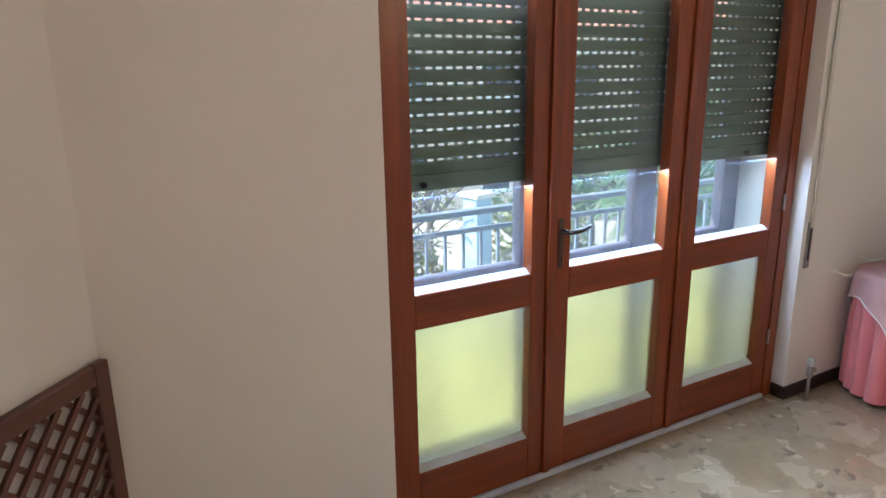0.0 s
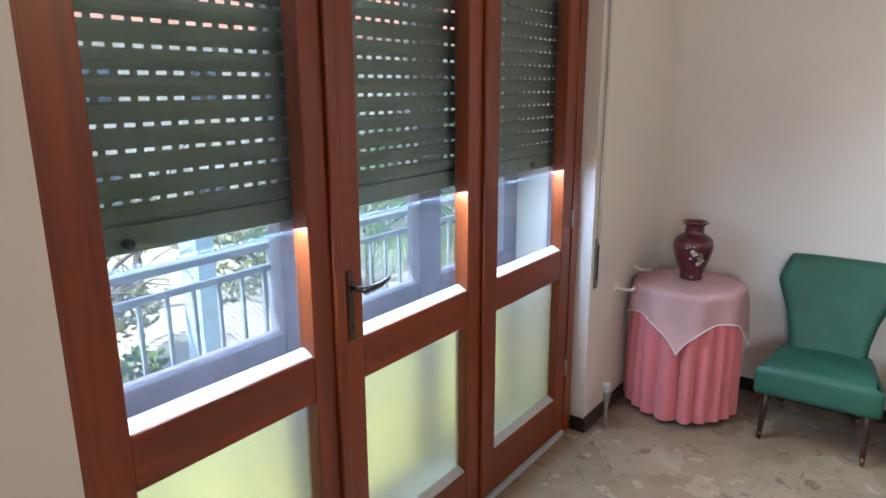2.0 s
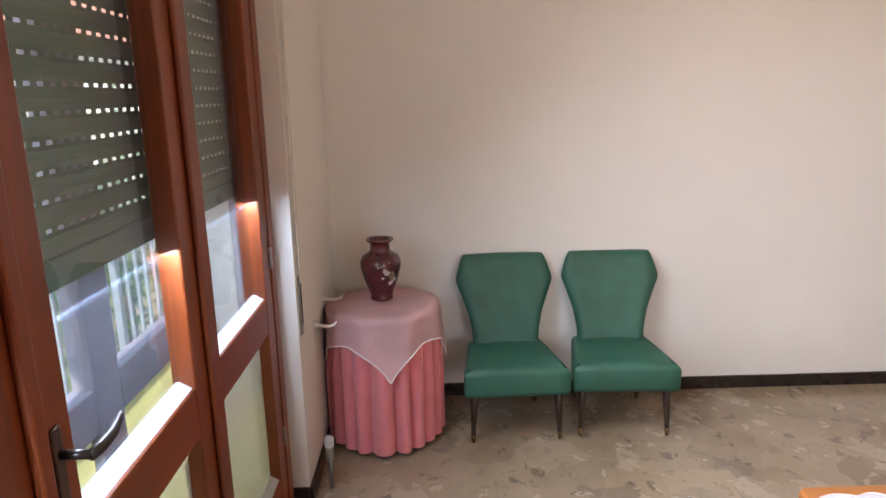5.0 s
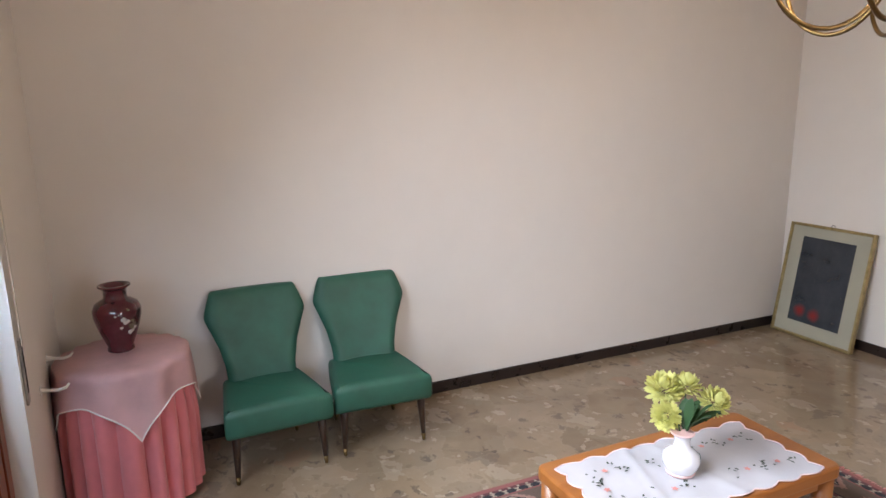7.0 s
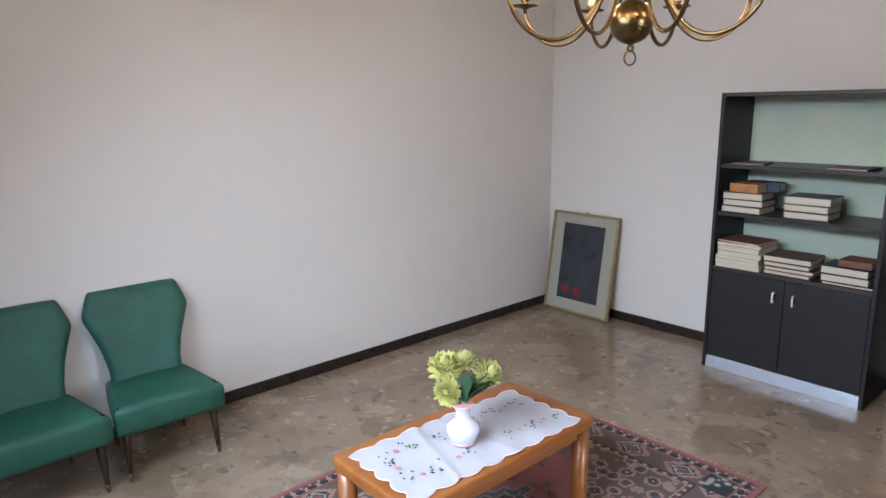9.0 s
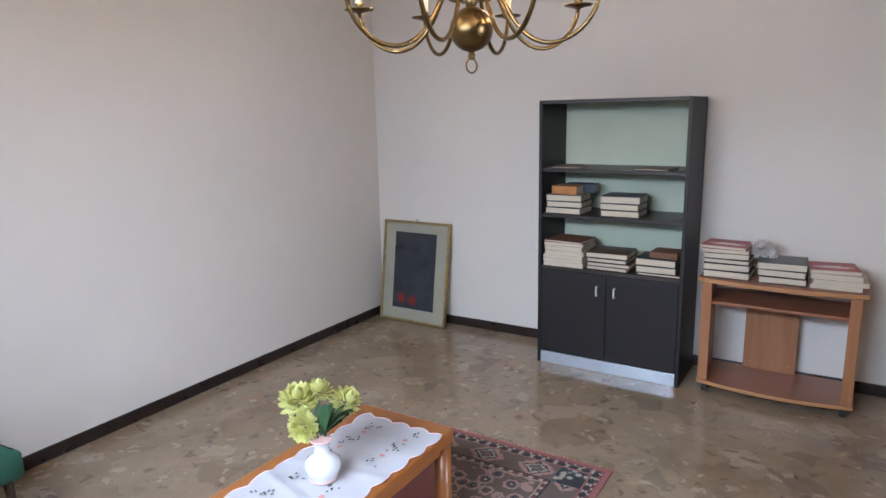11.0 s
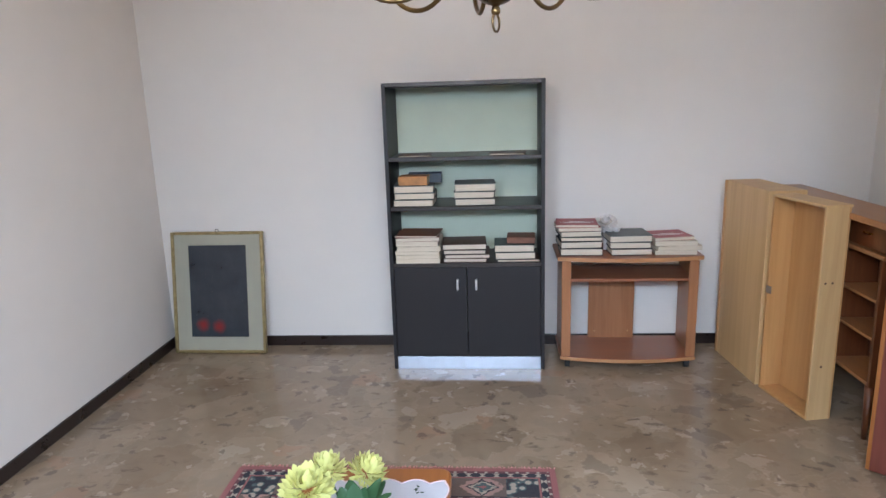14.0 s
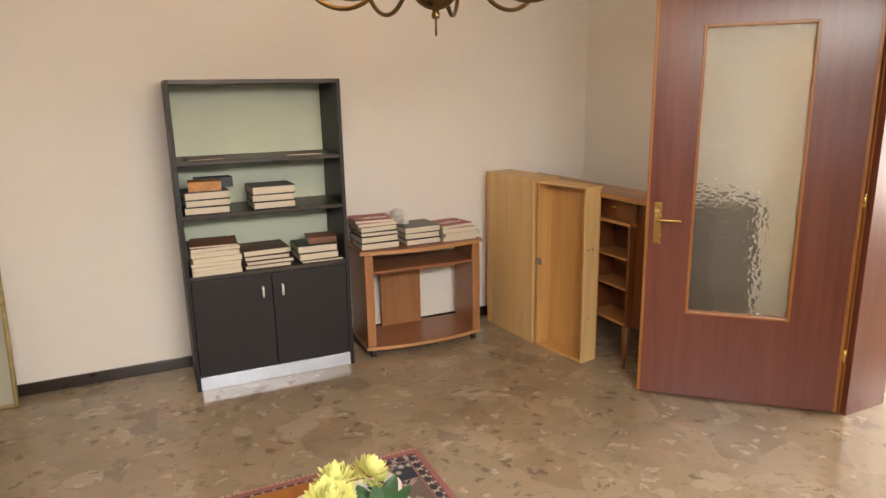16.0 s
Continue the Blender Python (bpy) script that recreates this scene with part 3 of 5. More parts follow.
for lx0, lx1, gx0, gx1 in ((0.803, 1.478, 0.897, 1.388), (1.482, 2.178, 1.573, 2.086), (2.182, 2.873, 2.276, 2.788)):
    leaf = part("leaf", box(lx0, gx0, FY, FY + 0.055, 0.026, 2.32, 0.004), FRAMEWOOD, window)
    part("stile", box(gx1, lx1, FY, FY + 0.055, 0.026, 2.32, 0.004), FRAMEWOOD, leaf)
    for name, z0, z1 in (("bottom_rail", 0.026, LOW), ("middle_rail", RAIL0, RAIL1), ("top_rail", 2.22, 2.32)):
        part(name, box(gx0, gx1, FY + 0.001, FY + 0.054, z0, z1, 0.004), FRAMEWOOD_X, leaf)
    part("glazing_bead", prism([(FY + 0.008, RAIL1), (FY + 0.046, RAIL1), (FY + 0.046, RAIL1 + 0.016), (FY + 0.036, RAIL1 + 0.016)], gx1 - gx0, "X"), BEAD, leaf, "sloping glazing bead, coloured pale as in daylight").location.x = gx0
    part("glazing_bead", prism([(FY + 0.008, LOW), (FY + 0.046, LOW), (FY + 0.046, LOW + 0.016), (FY + 0.036, LOW + 0.016)], gx1 - gx0, "X"), BEAD, leaf, "sloping glazing bead, coloured pale as in daylight").location.x = gx0
    up = part("pane", box(gx0, gx1, FY + 0.040, FY + 0.041, RAIL1 + 0.012, 2.22, 0), GLASS, leaf, "clear glass pane")
    up.visible_shadow = False
    lo = part("frosted_pane", box(gx0, gx1, FY + 0.038, FY + 0.042, LOW + 0.010, RAIL0, 0), FROST, leaf, "frosted glass lower pane")
    lo.visible_shadow = False
    for hz in (0.30, 0.99, 1.95):
        if lx0 != 1.482:
            hx = lx0 - 0.006 if lx0 < 1 else lx1 - 0.004
            bm = bmesh.new()
            tube(bm, [(hx, FY - 0.006, hz), (hx, FY - 0.006, hz + 0.075)], 0.006, 8)
            part("hinge", bm, STEEL, leaf, smooth=True)
part("cover_strip", box(1.458, 1.492, FY - 0.016, FY, 0.03, 2.31, 0.006), FRAMEWOOD, window)
part("cover_strip", box(2.166, 2.198, FY - 0.014, FY, 0.03, 2.31, 0.006), FRAMEWOOD, window)
# lever handle on its long plate
plate = part("handle_plate", box(1.512, 1.536, FY - 0.006, FY, 0.905, 1.105, 0.003), PLATE, window, "dark bronzed handle plate with keyhole")
bm = bmesh.new()
tube(bm, [(1.526, FY - 0.005, 1.058), (1.526, FY - 0.05, 1.058)], 0.008, 10)
tube(bm, [(1.524, FY - 0.05, 1.056), (1.55, FY - 0.056, 1.059), (1.585, FY - 0.056, 1.061), (1.622, FY - 0.052, 1.069), (1.632, FY - 0.05, 1.073)], [0.009, 0.010, 0.009, 0.007, 0.004], 10)
part("lever", bm, DARKMETAL, plate, smooth=True)
part("keyhole", box(1.523, 1.529, FY - 0.0085, FY - 0.006, 0.935, 0.955, 0.002), BLACK, plate)

# ---- roller shutter, two thirds down ----
shutter = thing("roller_shutter", 0, 0, 0, 0, "dark green slatted roller shutter with light slits, partly lowered", "shutter")
SY, SB, PITCH, STEP, CUT = 2.185, 1.244, 0.0520, 0.0404, 0.0432


def slat_mesh(x0, x1):
    """One slat: a bowed strip with a row of slits along its upper edge."""
    verts, faces = [], []

    def quad(a, b, c, d):
        k = len(verts)
        verts.extend((a, b, c, d))
        faces.append((k, k + 1, k + 2, k + 3))

    prof = [(0.000, 0.0), (-0.003, 0.010), (-0.004, 0.022), (-0.003, 0.036), (0.0, CUT)]
    for (ya, za), (yb, zb) in zip(prof, prof[1:]):
        quad((x0, ya, za), (x1, ya, za), (x1, yb, zb), (x0, yb, zb))
        quad((x0, ya + 0.003, za), (x1, ya + 0.003, za), (x1, yb + 0.003, zb), (x0, yb + 0.003, zb))
    x = x0
    while x < x1:
        e = min(x + 0.0150, x1)
        for y in (0.0, 0.003):
            quad((x, y, CUT), (e, y, CUT), (e, y, PITCH), (x, y, PITCH))
        quad((e, 0.0, CUT), (e, 0.003, CUT), (e, 0.003, PITCH), (e, 0.0, PITCH))
        x += STEP
    me = bpy.data.meshes.new("slat")
    me.from_pydata(verts, [], faces)
    me.materials.append(SLAT)
    return me


slat = slat_mesh(0.84, 2.915)
for i in range(21):
    ob = new("slat", slat)
    ob.parent = shutter
    ob.location = (0.004 * (i % 2), SY, SB + 0.058 + i * PITCH)
part("bottom_bar", box(0.84, 2.915, SY - 0.010, SY + 0.014, SB, SB + 0.058, 0.004), SLAT, shutter)
for sx in (0.99, 2.70):
    bm = bmesh.new()
    tube(bm, [(sx, SY - 0.008, SB + 0.022), (sx, SY - 0.028, SB + 0.022)], 0.011, 10)
    part("stop", bm, BLACK, shutter, "black rubber stop", smooth=True)
part("guide_rail", box(0.815, 0.845, SY - 0.02, SY + 0.02, 0.02, 2.38), OUTER, shutter)
part("guide_rail", box(2.912, 2.938, SY - 0.02, SY + 0.02, 0.02, 2.38), OUTER, shutter)

# ---- outer glazed door ----
outer = thing("window_2", 0, 0, 0, 0, "outer glazed door with grey brown frames and yellow lower panels", "window", kind="structure")
OY = 2.41
part("window_frame", box(WX0, 0.93, OY - 0.03, OY + 0.03, 0, WTOP), OUTER, outer)
part("window_frame", box(2.83, WX1 - 0.002, OY - 0.03, OY + 0.03, 0, WTOP), OUTER, outer)
part("window_frame", box(0.93, 2.83, OY - 0.03, OY + 0.03, 2.28, WTOP), OUTER, outer)
part("mullion", box(1.557, 1.730, OY - 0.03, OY + 0.03, 0.02, 2.28, 0.006), OUTER, outer)
part("mullion", box(2.215, 2.355, OY - 0.03, OY + 0.03, 0.02, 2.28, 0.006), OUTER, outer)
for gx0, gx1 in ((0.93, 1.557), (1.73, 2.215), (2.355, 2.83)):
    part("middle_rail", box(gx0, gx1, OY - 0.028, OY + 0.028, 0.72, 0.848, 0.006), OUTER, outer)
    part("bottom_rail", box(gx0, gx1, OY - 0.028, OY + 0.028, 0.02, 0.07, 0.006), OUTER, outer)
    pane = part("pane", box(gx0, gx1, OY - 0.001, OY + 0.001, 0.848, 2.28, 0), DUSTYGLASS, outer, "dusty clear glass pane with a blue haze coloured in")
    pane.visible_shadow = False
    part("yellow_panel", box(gx0, gx1, OY - 0.001, OY + 0.001, 0.07, 0.72, 0), YELLOW, outer, "yellow translucent panel")

# ---- balcony ----
structure("balcony", box(-1.5, 5.2, Y1 + T, 3.15, -0.16, -0.03), CONCRETE, "pale concrete balcony slab", "balcony")
# unseen slab added overhead to keep direct sun out of the room
structure("sun_shade_slab", box(-1.5, 5.2, Y1 + T, 3.30, 2.62, 2.78), CONCRETE, "unseen concrete slab added to shade the window", "balcony")
railing = thing("balcony_railing", 0, 3.05, -0.03, 0, "blue grey painted steel balcony railing", "railing")
part("top_rail", box(-1.4, 5.1, -0.03, 0.03, 0.955, 0.985, 0.006), RAILING, railing)
part("lower_rail", box(-1.4, 5.1, -0.015, 0.015, 0.86, 0.885, 0.004), RAILING, railing)
part("foot_rail", box(-1.4, 5.1, -0.015, 0.015, 0.09, 0.115, 0.004), RAILING, railing)
bal = None
for i in range(58):
    if bal is None:
        bal = part("baluster", box(-0.007, 0.007, -0.007, 0.007, 0.115, 0.86, 0), RAILING, railing)
        o = bal
    else:
        o = bal.copy()
        scene.collection.objects.link(o)
    o.location.x = -1.3 + i * 0.11
for px in (-1.35, 0.35, 2.05, 3.75):
    part("post", box(px - 0.018, px + 0.018, -0.018, 0.018, 0, 0.955, 0.004), RAILING, railing)

# ---- fittings of the window wall ----
strap = thing("shutter_strap", 3.0, Y1, 0, 0, "grey shutter strap running into a flush steel winder", "shutter strap")
part("belt", box(-0.011, 0.011, -0.012, -0.009, 0.90, 2.30, 0), plain("strap_webbing", (0.58, 0.55, 0.50), 0.9), strap)
part("winder_plate", box(-0.020, 0.020, -0.008, 0.0, 0.695, 0.925, 0.003), STEEL, strap)
part("belt_slot", box(-0.006, 0.006, -0.010, -0.008, 0.735, 0.90, 0.001), BLACK, strap)

valve = thing("radiator_valve", 3.045, Y1 - 0.07, 0, 0, "capped radiator valve on a floor pipe", "valve")
valve.scale = (1.0, 1.0, 1.22)
bm = bmesh.new()
tube(bm, [(0, 0, 0), (0, 0, 0.13)], 0.009, 10)
part("pipe", bm, STEEL, valve, smooth=True)
part("body", lathe([(0.012, 0.105), (0.017, 0.11), (0.017, 0.15), (0.011, 0.155)], 8), STEEL, valve)
part("cap", lathe([(0.016, 0.155), (0.020, 0.158), (0.020, 0.183), (0.014, 0.19)], 12), plain("grey_cap", (0.42, 0.41, 0.38), 0.5), valve, "grey plastic cap")
bm = bmesh.new()
tube(bm, [(0.0, 0, 0.13), (0.04, 0, 0.13)], 0.010, 10)
part("outlet", bm, STEEL, valve, smooth=True)


def wall_hook(x, z):
    hook = thing("curtain_hook", x, Y1, z, 0, "white plastic curtain holdback hook on the wall", "hook", "curtain hooks")
    bm = bmesh.new()
    tube(bm, [(0, 0, 0), (0, -0.03, -0.004), (0.0, -0.06, -0.008), (0.0, -0.085, -0.002), (0.0, -0.097, 0.012)], [0.012, 0.007, 0.007, 0.006, 0.004], 8)
    part("arm", bm, WHITEPLASTIC, hook, smooth=True)
    part("rosette", box(-0.014, 0.014, -0.006, 0.0, -0.018, 0.018, 0.003), WHITEPLASTIC, hook)


wall_hook(3.48, 0.685)
wall_hook(3.25, 0.64)

# ---- lattice panel on the slanted wall ----
lat = thing("lattice_panel", -0.078, 1.995, 0.0, 229.6, "dark red wooden lattice panel standing against the slanted wall", "lattice panel")
LW, LH = 0.62, 0.93
for x0, x1 in ((0.0, 0.05), (LW - 0.05, LW)):
    part("stile", box(x0, x1, 0.006, 0.034, 0, LH, 0.006), LATTICE, lat)
part("rail", box(0.05, LW - 0.05, 0.006, 0.034, LH - 0.055, LH, 0.006), LATTICE, lat)
part("rail", box(0.05, LW - 0.05, 0.006, 0.034, 0.0, 0.08, 0.006), LATTICE, lat)
for s in (1, -1):
    for k in range(-6, 22):
        # diagonal lath clipped to the frame's opening
        lo, hi = 0.05, LW - 0.05
        c = 0.06 + k * 0.080
        pts = []
        for x in (lo, hi):
            z = c + (x - lo) if s == 1 else c - (x - lo) + 0.3
            pts.append((x, z))
        (xa, za), (xb, zb) = pts
        za2, zb2 = min(max(za, 0.08), LH - 0.055), min(max(zb, 0.08), LH - 0.055)
        if abs(za2 - zb2) < 0.03:
            continue
        xa2, xb2 = xa + (za2 - za) * (xb - xa) / (zb - za), xa + (zb2 - za) * (xb - xa) / (zb - za)
        bm = bmesh.new()
        y = 0.014 if s == 1 else 0.024
        tube(bm, [(xa2, y, za2), (xb2, y, zb2)], 0.010, 4)
        part("lath", bm, LATTICE, lat)

# ---- round side table with cloths ----
side = thing("side_table", 3.50, 1.725, 0, 0, "round side table under a floor-length pleated pink cloth", "table")
part("tabletop", lathe([(0.222, 0.625), (0.228, 0.63), (0.228, 0.645), (0.222, 0.65)], 40), CHERRY_X, side)
for a in (45, 135, 225, 315):
    bm = bmesh.new()
    tube(bm, [(0.15 * math.cos(radians(a)), 0.15 * math.sin(radians(a)), 0.0), (0.15 * math.cos(radians(a)), 0.15 * math.sin(radians(a)), 0.625)], 0.018, 8)
    part("leg", bm, LEGWOOD, side, smooth=True)
bm = bmesh.new()
SK, rings = 336, []
levels = [(0.0, 0.653), (0.12, 0.653), (0.222, 0.653), (0.233, 0.648), (0.240, 0.62), (0.243, 0.57), (0.242, 0.5), (0.241, 0.35), (0.241, 0.2), (0.242, 0.08), (0.243, 0.022)]
for i, (r, z) in enumerate(levels):
    drop = max(0.0, (0.645 - z) / 0.645)
    ring = []
    for k in range(SK):
        a = k * math.tau / SK
        # round tubes of cloth with tight valleys between them
        w = 2 * abs(math.sin(9.5 * a + 0.7 * math.sin(3 * a) + 0.2 * math.sin(7 * a + z * 3))) ** 0.75 - 1
        rr = r + 0.033 * min(1.0, drop * 2.2) ** 0.8 * w * (0.85 + 0.25 * math.sin(4 * a + 1)) * (1 if drop > 0 else 0)
        ring.append(bm.verts.new((max(rr, 0.001) * math.cos(a), max(rr, 0.001) * math.sin(a), z + (0.006 * w if i == len(levels) - 1 else 0))))
    rings.append(ring)
for r, s in zip(rings, rings[1:]):
    for k in range(SK):
        bm.faces.new((r[k], r[(k + 1) % SK], s[(k + 1) % SK], s[k]))
skirt = tagged(part("tablecloth", bm, PINK, None, smooth=True), "floor-length pink tablecloth falling in deep folds", "tablecloth")
skirt.location = (3.50, 1.725, 0)
# square overlay, corners hanging
bm = bmesh.new()
S2, TURN2, n2 = 0.365, radians(14), 44
grid, edge_pts = {}, []
for i in range(n2 + 1):
    for j in range(n2 + 1):
        u, v = (i / n2 * 2 - 1) * S2, (j / n2 * 2 - 1) * S2
        d = math.hypot(u, v)
        a = math.atan2(v, u) + TURN2 + radians(40)
        R = 0.234
        if d < R:
            r, z = d, 0.658
        else:
            over = d - R
            r = R + 0.027 + 0.09 * over + 0.010 * math.sin(9 * a + 0.7) * min(1, over / 0.06)
            z = 0.655 - over
        p = bm.verts.new((r * math.cos(a), r * math.sin(a), z + 0.0015 * math.sin(17 * u + 9 * v)))
        grid[i, j] = p
for i in range(n2):
    for j in range(n2):
        bm.faces.new((grid[i, j], grid[i + 1, j], grid[i + 1, j + 1], grid[i, j + 1]))
rim = [grid[i, 0].co.copy() for i in range(n2)] + [grid[n2, j].co.copy() for j in range(n2)] + [grid[i, n2].co.copy() for i in range(n2, 0, -1)] + [grid[0, j].co.copy() for j in range(n2, 0, -1)]
cloth = tagged(part("overlay_cloth", bm, PALEPINK, None, smooth=True), "small square pale pink overlay cloth with white edging", "tablecloth")
cloth.location = (3.50, 1.725, 0)
bm = bmesh.new()
tube(bm, rim, 0.0035, 5, True)
part("edging", bm, LACE, cloth, "white corded edging")

vase = thing("vase", 3.535, 1.73, 0.6605, 0, "dark maroon ceramic vase with painted pale flowers", "vase")
part("body", lathe([(0.050, 0.0), (0.056, 0.004), (0.055, 0.016), (0.052, 0.022), (0.066, 0.06), (0.086, 0.115), (0.098, 0.165), (0.099, 0.195), (0.088, 0.222), (0.062, 0.240), (0.049, 0.247), (0.047, 0.262), (0.048, 0.285), (0.060, 0.297), (0.067, 0.302), (0.066, 0.308), (0.058, 0.308), (0.042, 0.290), (0.040, 0.25)], 40), VASE, vase, smooth=True)
vase.scale = (0.95, 0.95, 0.925)
FLOWERPAINT = plain("pale_flower_enamel", (0.50, 0.44, 0.42), 0.4)
SPRAYPAINT = plain("olive_spray_enamel", (0.16, 0.12, 0.07), 0.4)
for k, (az, z, s) in enumerate(((196, 0.165, 0.013), (206, 0.155, 0.010), (200, 0.150, 0.011), (214, 0.10, 0.012), (222, 0.108, 0.010), (230, 0.118, 0.009), (190, 0.128, 0.008), (178, 0.185, 0.007), (186, 0.19, 0.007))):
    r = 0.100 if 0.15 < z < 0.2 else 0.0855 + (z - 0.10) * 0.22
    bm = bmesh.new()
    bmesh.ops.create_icosphere(bm, subdivisions=1, radius=s)
    bmesh.ops.scale(bm, vec=(0.12, 1, 1), verts=bm.verts)
    o = part("painted_flower", bm, FLOWERPAINT, vase, smooth=True)
    o.matrix_basis = pose((r - 0.002) * math.cos(radians(az)), (r - 0.002) * math.sin(radians(az)), z, 0, 0, az)
for az, z in ((212, 0.19), (218, 0.16), (224, 0.145), (216, 0.13)):
    bm = bmesh.new()
    bmesh.ops.create_icosphere(bm, subdivisions=1, radius=0.017)
    bmesh.ops.scale(bm, vec=(0.1, 0.7, 1.3), verts=bm.verts)
    o = part("painted_spray", bm, SPRAYPAINT, vase, smooth=True)
    r = 0.098 if z > 0.15 else 0.0935
    o.matrix_basis = pose((r - 0.003) * math.cos(radians(az)), (r - 0.003) * math.sin(radians(az)), z, 20, 0, az)


# ---- green cocktail chairs ----
def cocktail_chair():
    ch = thing("cocktail_chair", 0, 0, 0, 0, "green leatherette cocktail chair on tapered dark legs with brass tips", "chair", "green chairs along the wall")
    # local: front towards -x, back at +x
    bm = prism([(-0.235, -0.235), (-0.225, -0.245), (0.18, -0.19), (0.19, -0.18), (0.19, 0.18), (0.18, 0.19), (-0.225, 0.245), (-0.235, 0.235)], 0.135, "Z", 0.03, 4)
    bmesh.ops.subdivide_edges(bm, edges=[e for e in bm.edges if e.calc_length() > 0.2], cuts=5, use_grid_fill=True)
    for v in bm.verts:
        if v.co.z > 0.08:
            v.co.z += 0.022 * max(0, 1 - (v.co.y / 0.24) ** 2) * max(0, 1 - ((v.co.x + 0.03) / 0.26) ** 2) - 0.02 * (v.co.x + 0.235)
    bmesh.ops.translate(bm, verts=bm.verts, vec=(0, 0, 0.225))
    part("seat", bm, VINYL, ch, smooth=True)
    # backrest: waisted below, flaring to cut shoulders
    half = [(0.165, 0.0), (0.168, 0.08), (0.188, 0.18), (0.220, 0.27), (0.243, 0.330), (0.244, 0.350), (0.224, 0.415), (0.209, 0.455), (0.200, 0.466), (0.19, 0.470)]
    rows = 14
    bm = bmesh.new()

    def width(z):
        for (wa, za), (wb, zb) in zip(half, half[1:]):
            if z <= zb:
                return wa + (wb - wa) * (z - za) / max(zb - za, 1e-6)
        return half[-1][0]

    nz, ny = 26, 16
    sheets = []
    for side in (0, 1):
        sh = []
        for i in range(nz + 1):
            z = 0.466 * (1 - (1 - i / nz) ** 1.25)
            w = width(z)
            row = []
            for j in range(ny + 1):
                f = j / ny * 2 - 1
                y = w * f
                rim2 = max(0.0, 1 - abs(f) ** 7) ** 0.5 * max(0.0, 1 - (z / 0.467) ** 26) ** 0.5
                th = 0.012 + 0.030 * rim2
                dimple = sum(0.007 * math.exp(-((y - by) ** 2 + (z - 0.24) ** 2) / 0.0007) for by in (-0.085, 0.085)) if side == 0 else 0
                bend = 0.022 * f * f
                x = (-th + dimple - bend if side == 0 else th * 0.55 - bend) + 0.10 * (z / 0.466) + 0.02 * (z / 0.466) ** 2
                row.append(bm.verts.new((x, y, z)))
            sh.append(row)
        sheets.append(sh)
    for sh in sheets:
        for i in range(nz):
            for j in range(ny):
                bm.faces.new((sh[i][j], sh[i][j + 1], sh[i + 1][j + 1], sh[i + 1][j]))
    a, b = sheets
    loop = [(0, j) for j in range(ny)] + [(i, ny) for i in range(nz)] + [(nz, j) for j in range(ny, 0, -1)] + [(i, 0) for i in range(nz, 0, -1)]
    for p, q in zip(loop, loop[1:] + loop[:1]):
        bm.faces.new((a[p[0]][p[1]], a[q[0]][q[1]], b[q[0]][q[1]], b[p[0]][p[1]]))
    bmesh.ops.scale(bm, vec=(1, 1, 0.962), verts=bm.verts)
    bmesh.ops.translate(bm, verts=bm.verts, vec=(0.165, 0, 0.335))
    part("backrest", bm, VINYL, ch, smooth=True)
    for lx, ly, tx in ((-0.185, -0.195, -0.02), (-0.185, 0.195, -0.02), (0.15, -0.155, 0.035), (0.15, 0.155, 0.035)):
        bm = bmesh.new()
        top, foot = Vector((lx, ly, 0.235)), Vector((lx + tx, ly * 1.04, 0.0))
        cut = foot.lerp(top, 0.16)
        tube(bm, [top, top.lerp(foot, 0.2), cut], [0.021, 0.019, 0.0115], 10)
        leg = part("leg", bm, LEGWOOD, ch, smooth=True)
        bm = bmesh.new()
        tube(bm, [cut, foot.lerp(top, 0.03), foot], [0.012, 0.0095, 0.008], 10)
        part("ferrule", bm, BRASS, leg, "brass leg tip", smooth=True)
    return ch


chair = cocktail_chair()
chair.matrix_basis = pose(3.585, 1.125, 0, 0, 0, 2)
copy_thing(chair, pose(3.605, 0.602, 0, 0, 0, -3))

# ---- rug and coffee table ----
RX0, RX1, RY0, RY1 = 1.435, 2.845, -1.20, 0.98
rug = tagged(part("rug", prism(rounded(-(RX1 - RX0) / 2, (RX1 - RX0) / 2, -(RY1 - RY0) / 2, (RY1 - RY0) / 2, 0.012, 2), 0.009, "Z"), rug_material((RX1 - RX0) / 2, (RY1 - RY0) / 2)), "patterned oriental rug in rose, beige and dark blue", "rug")
rug.location = ((RX0 + RX1) / 2, (RY0 + RY1) / 2, 0.001)
bm = bmesh.new()
rnd = random.Random(4)
for i in range(230):
    x = RX0 + (i + 0.5) / 230 * (RX1 - RX0) - rug.location.x
    for s, y in ((-1, -(RY1 - RY0) / 2), (1, (RY1 - RY0) / 2)):
        k = rnd.uniform(-0.006, 0.006)
        tube(bm, [(x, y, 0.004), (x + k, y + s * 0.012, 0.003), (x + 2 * k, y + s * rnd.uniform(0.018, 0.03), 0.0022)], 0.0014, 3)
part("fringe", bm, ROSE, rug, "short faded rose fringe", kind="stuff")

table = thing("coffee_table", 2.066, -0.014, 0.010, 0, "low orange-brown varnished wooden coffee table on the rug", "table")
part("tabletop", prism(rounded(-0.230, 0.230, -0.468, 0.468, 0.035, 6), 0.05, "Z", 0.012, 3), TABLEWOOD, table, smooth=False).location.z = 0.388
for lx in (-0.190, 0.190):
    for ly in (-0.424, 0.424):
        part("leg", lathe([(0.031, 0.0), (0.034, 0.004), (0.034, 0.388)], 20), TABLELEG, table, smooth=True).location = (lx, ly, 0)
for lx in (-0.19, 0.19):
    part("apron", box(lx - 0.010, lx + 0.010, -0.391, 0.391, 0.345, 0.388), TABLEWOOD, table)

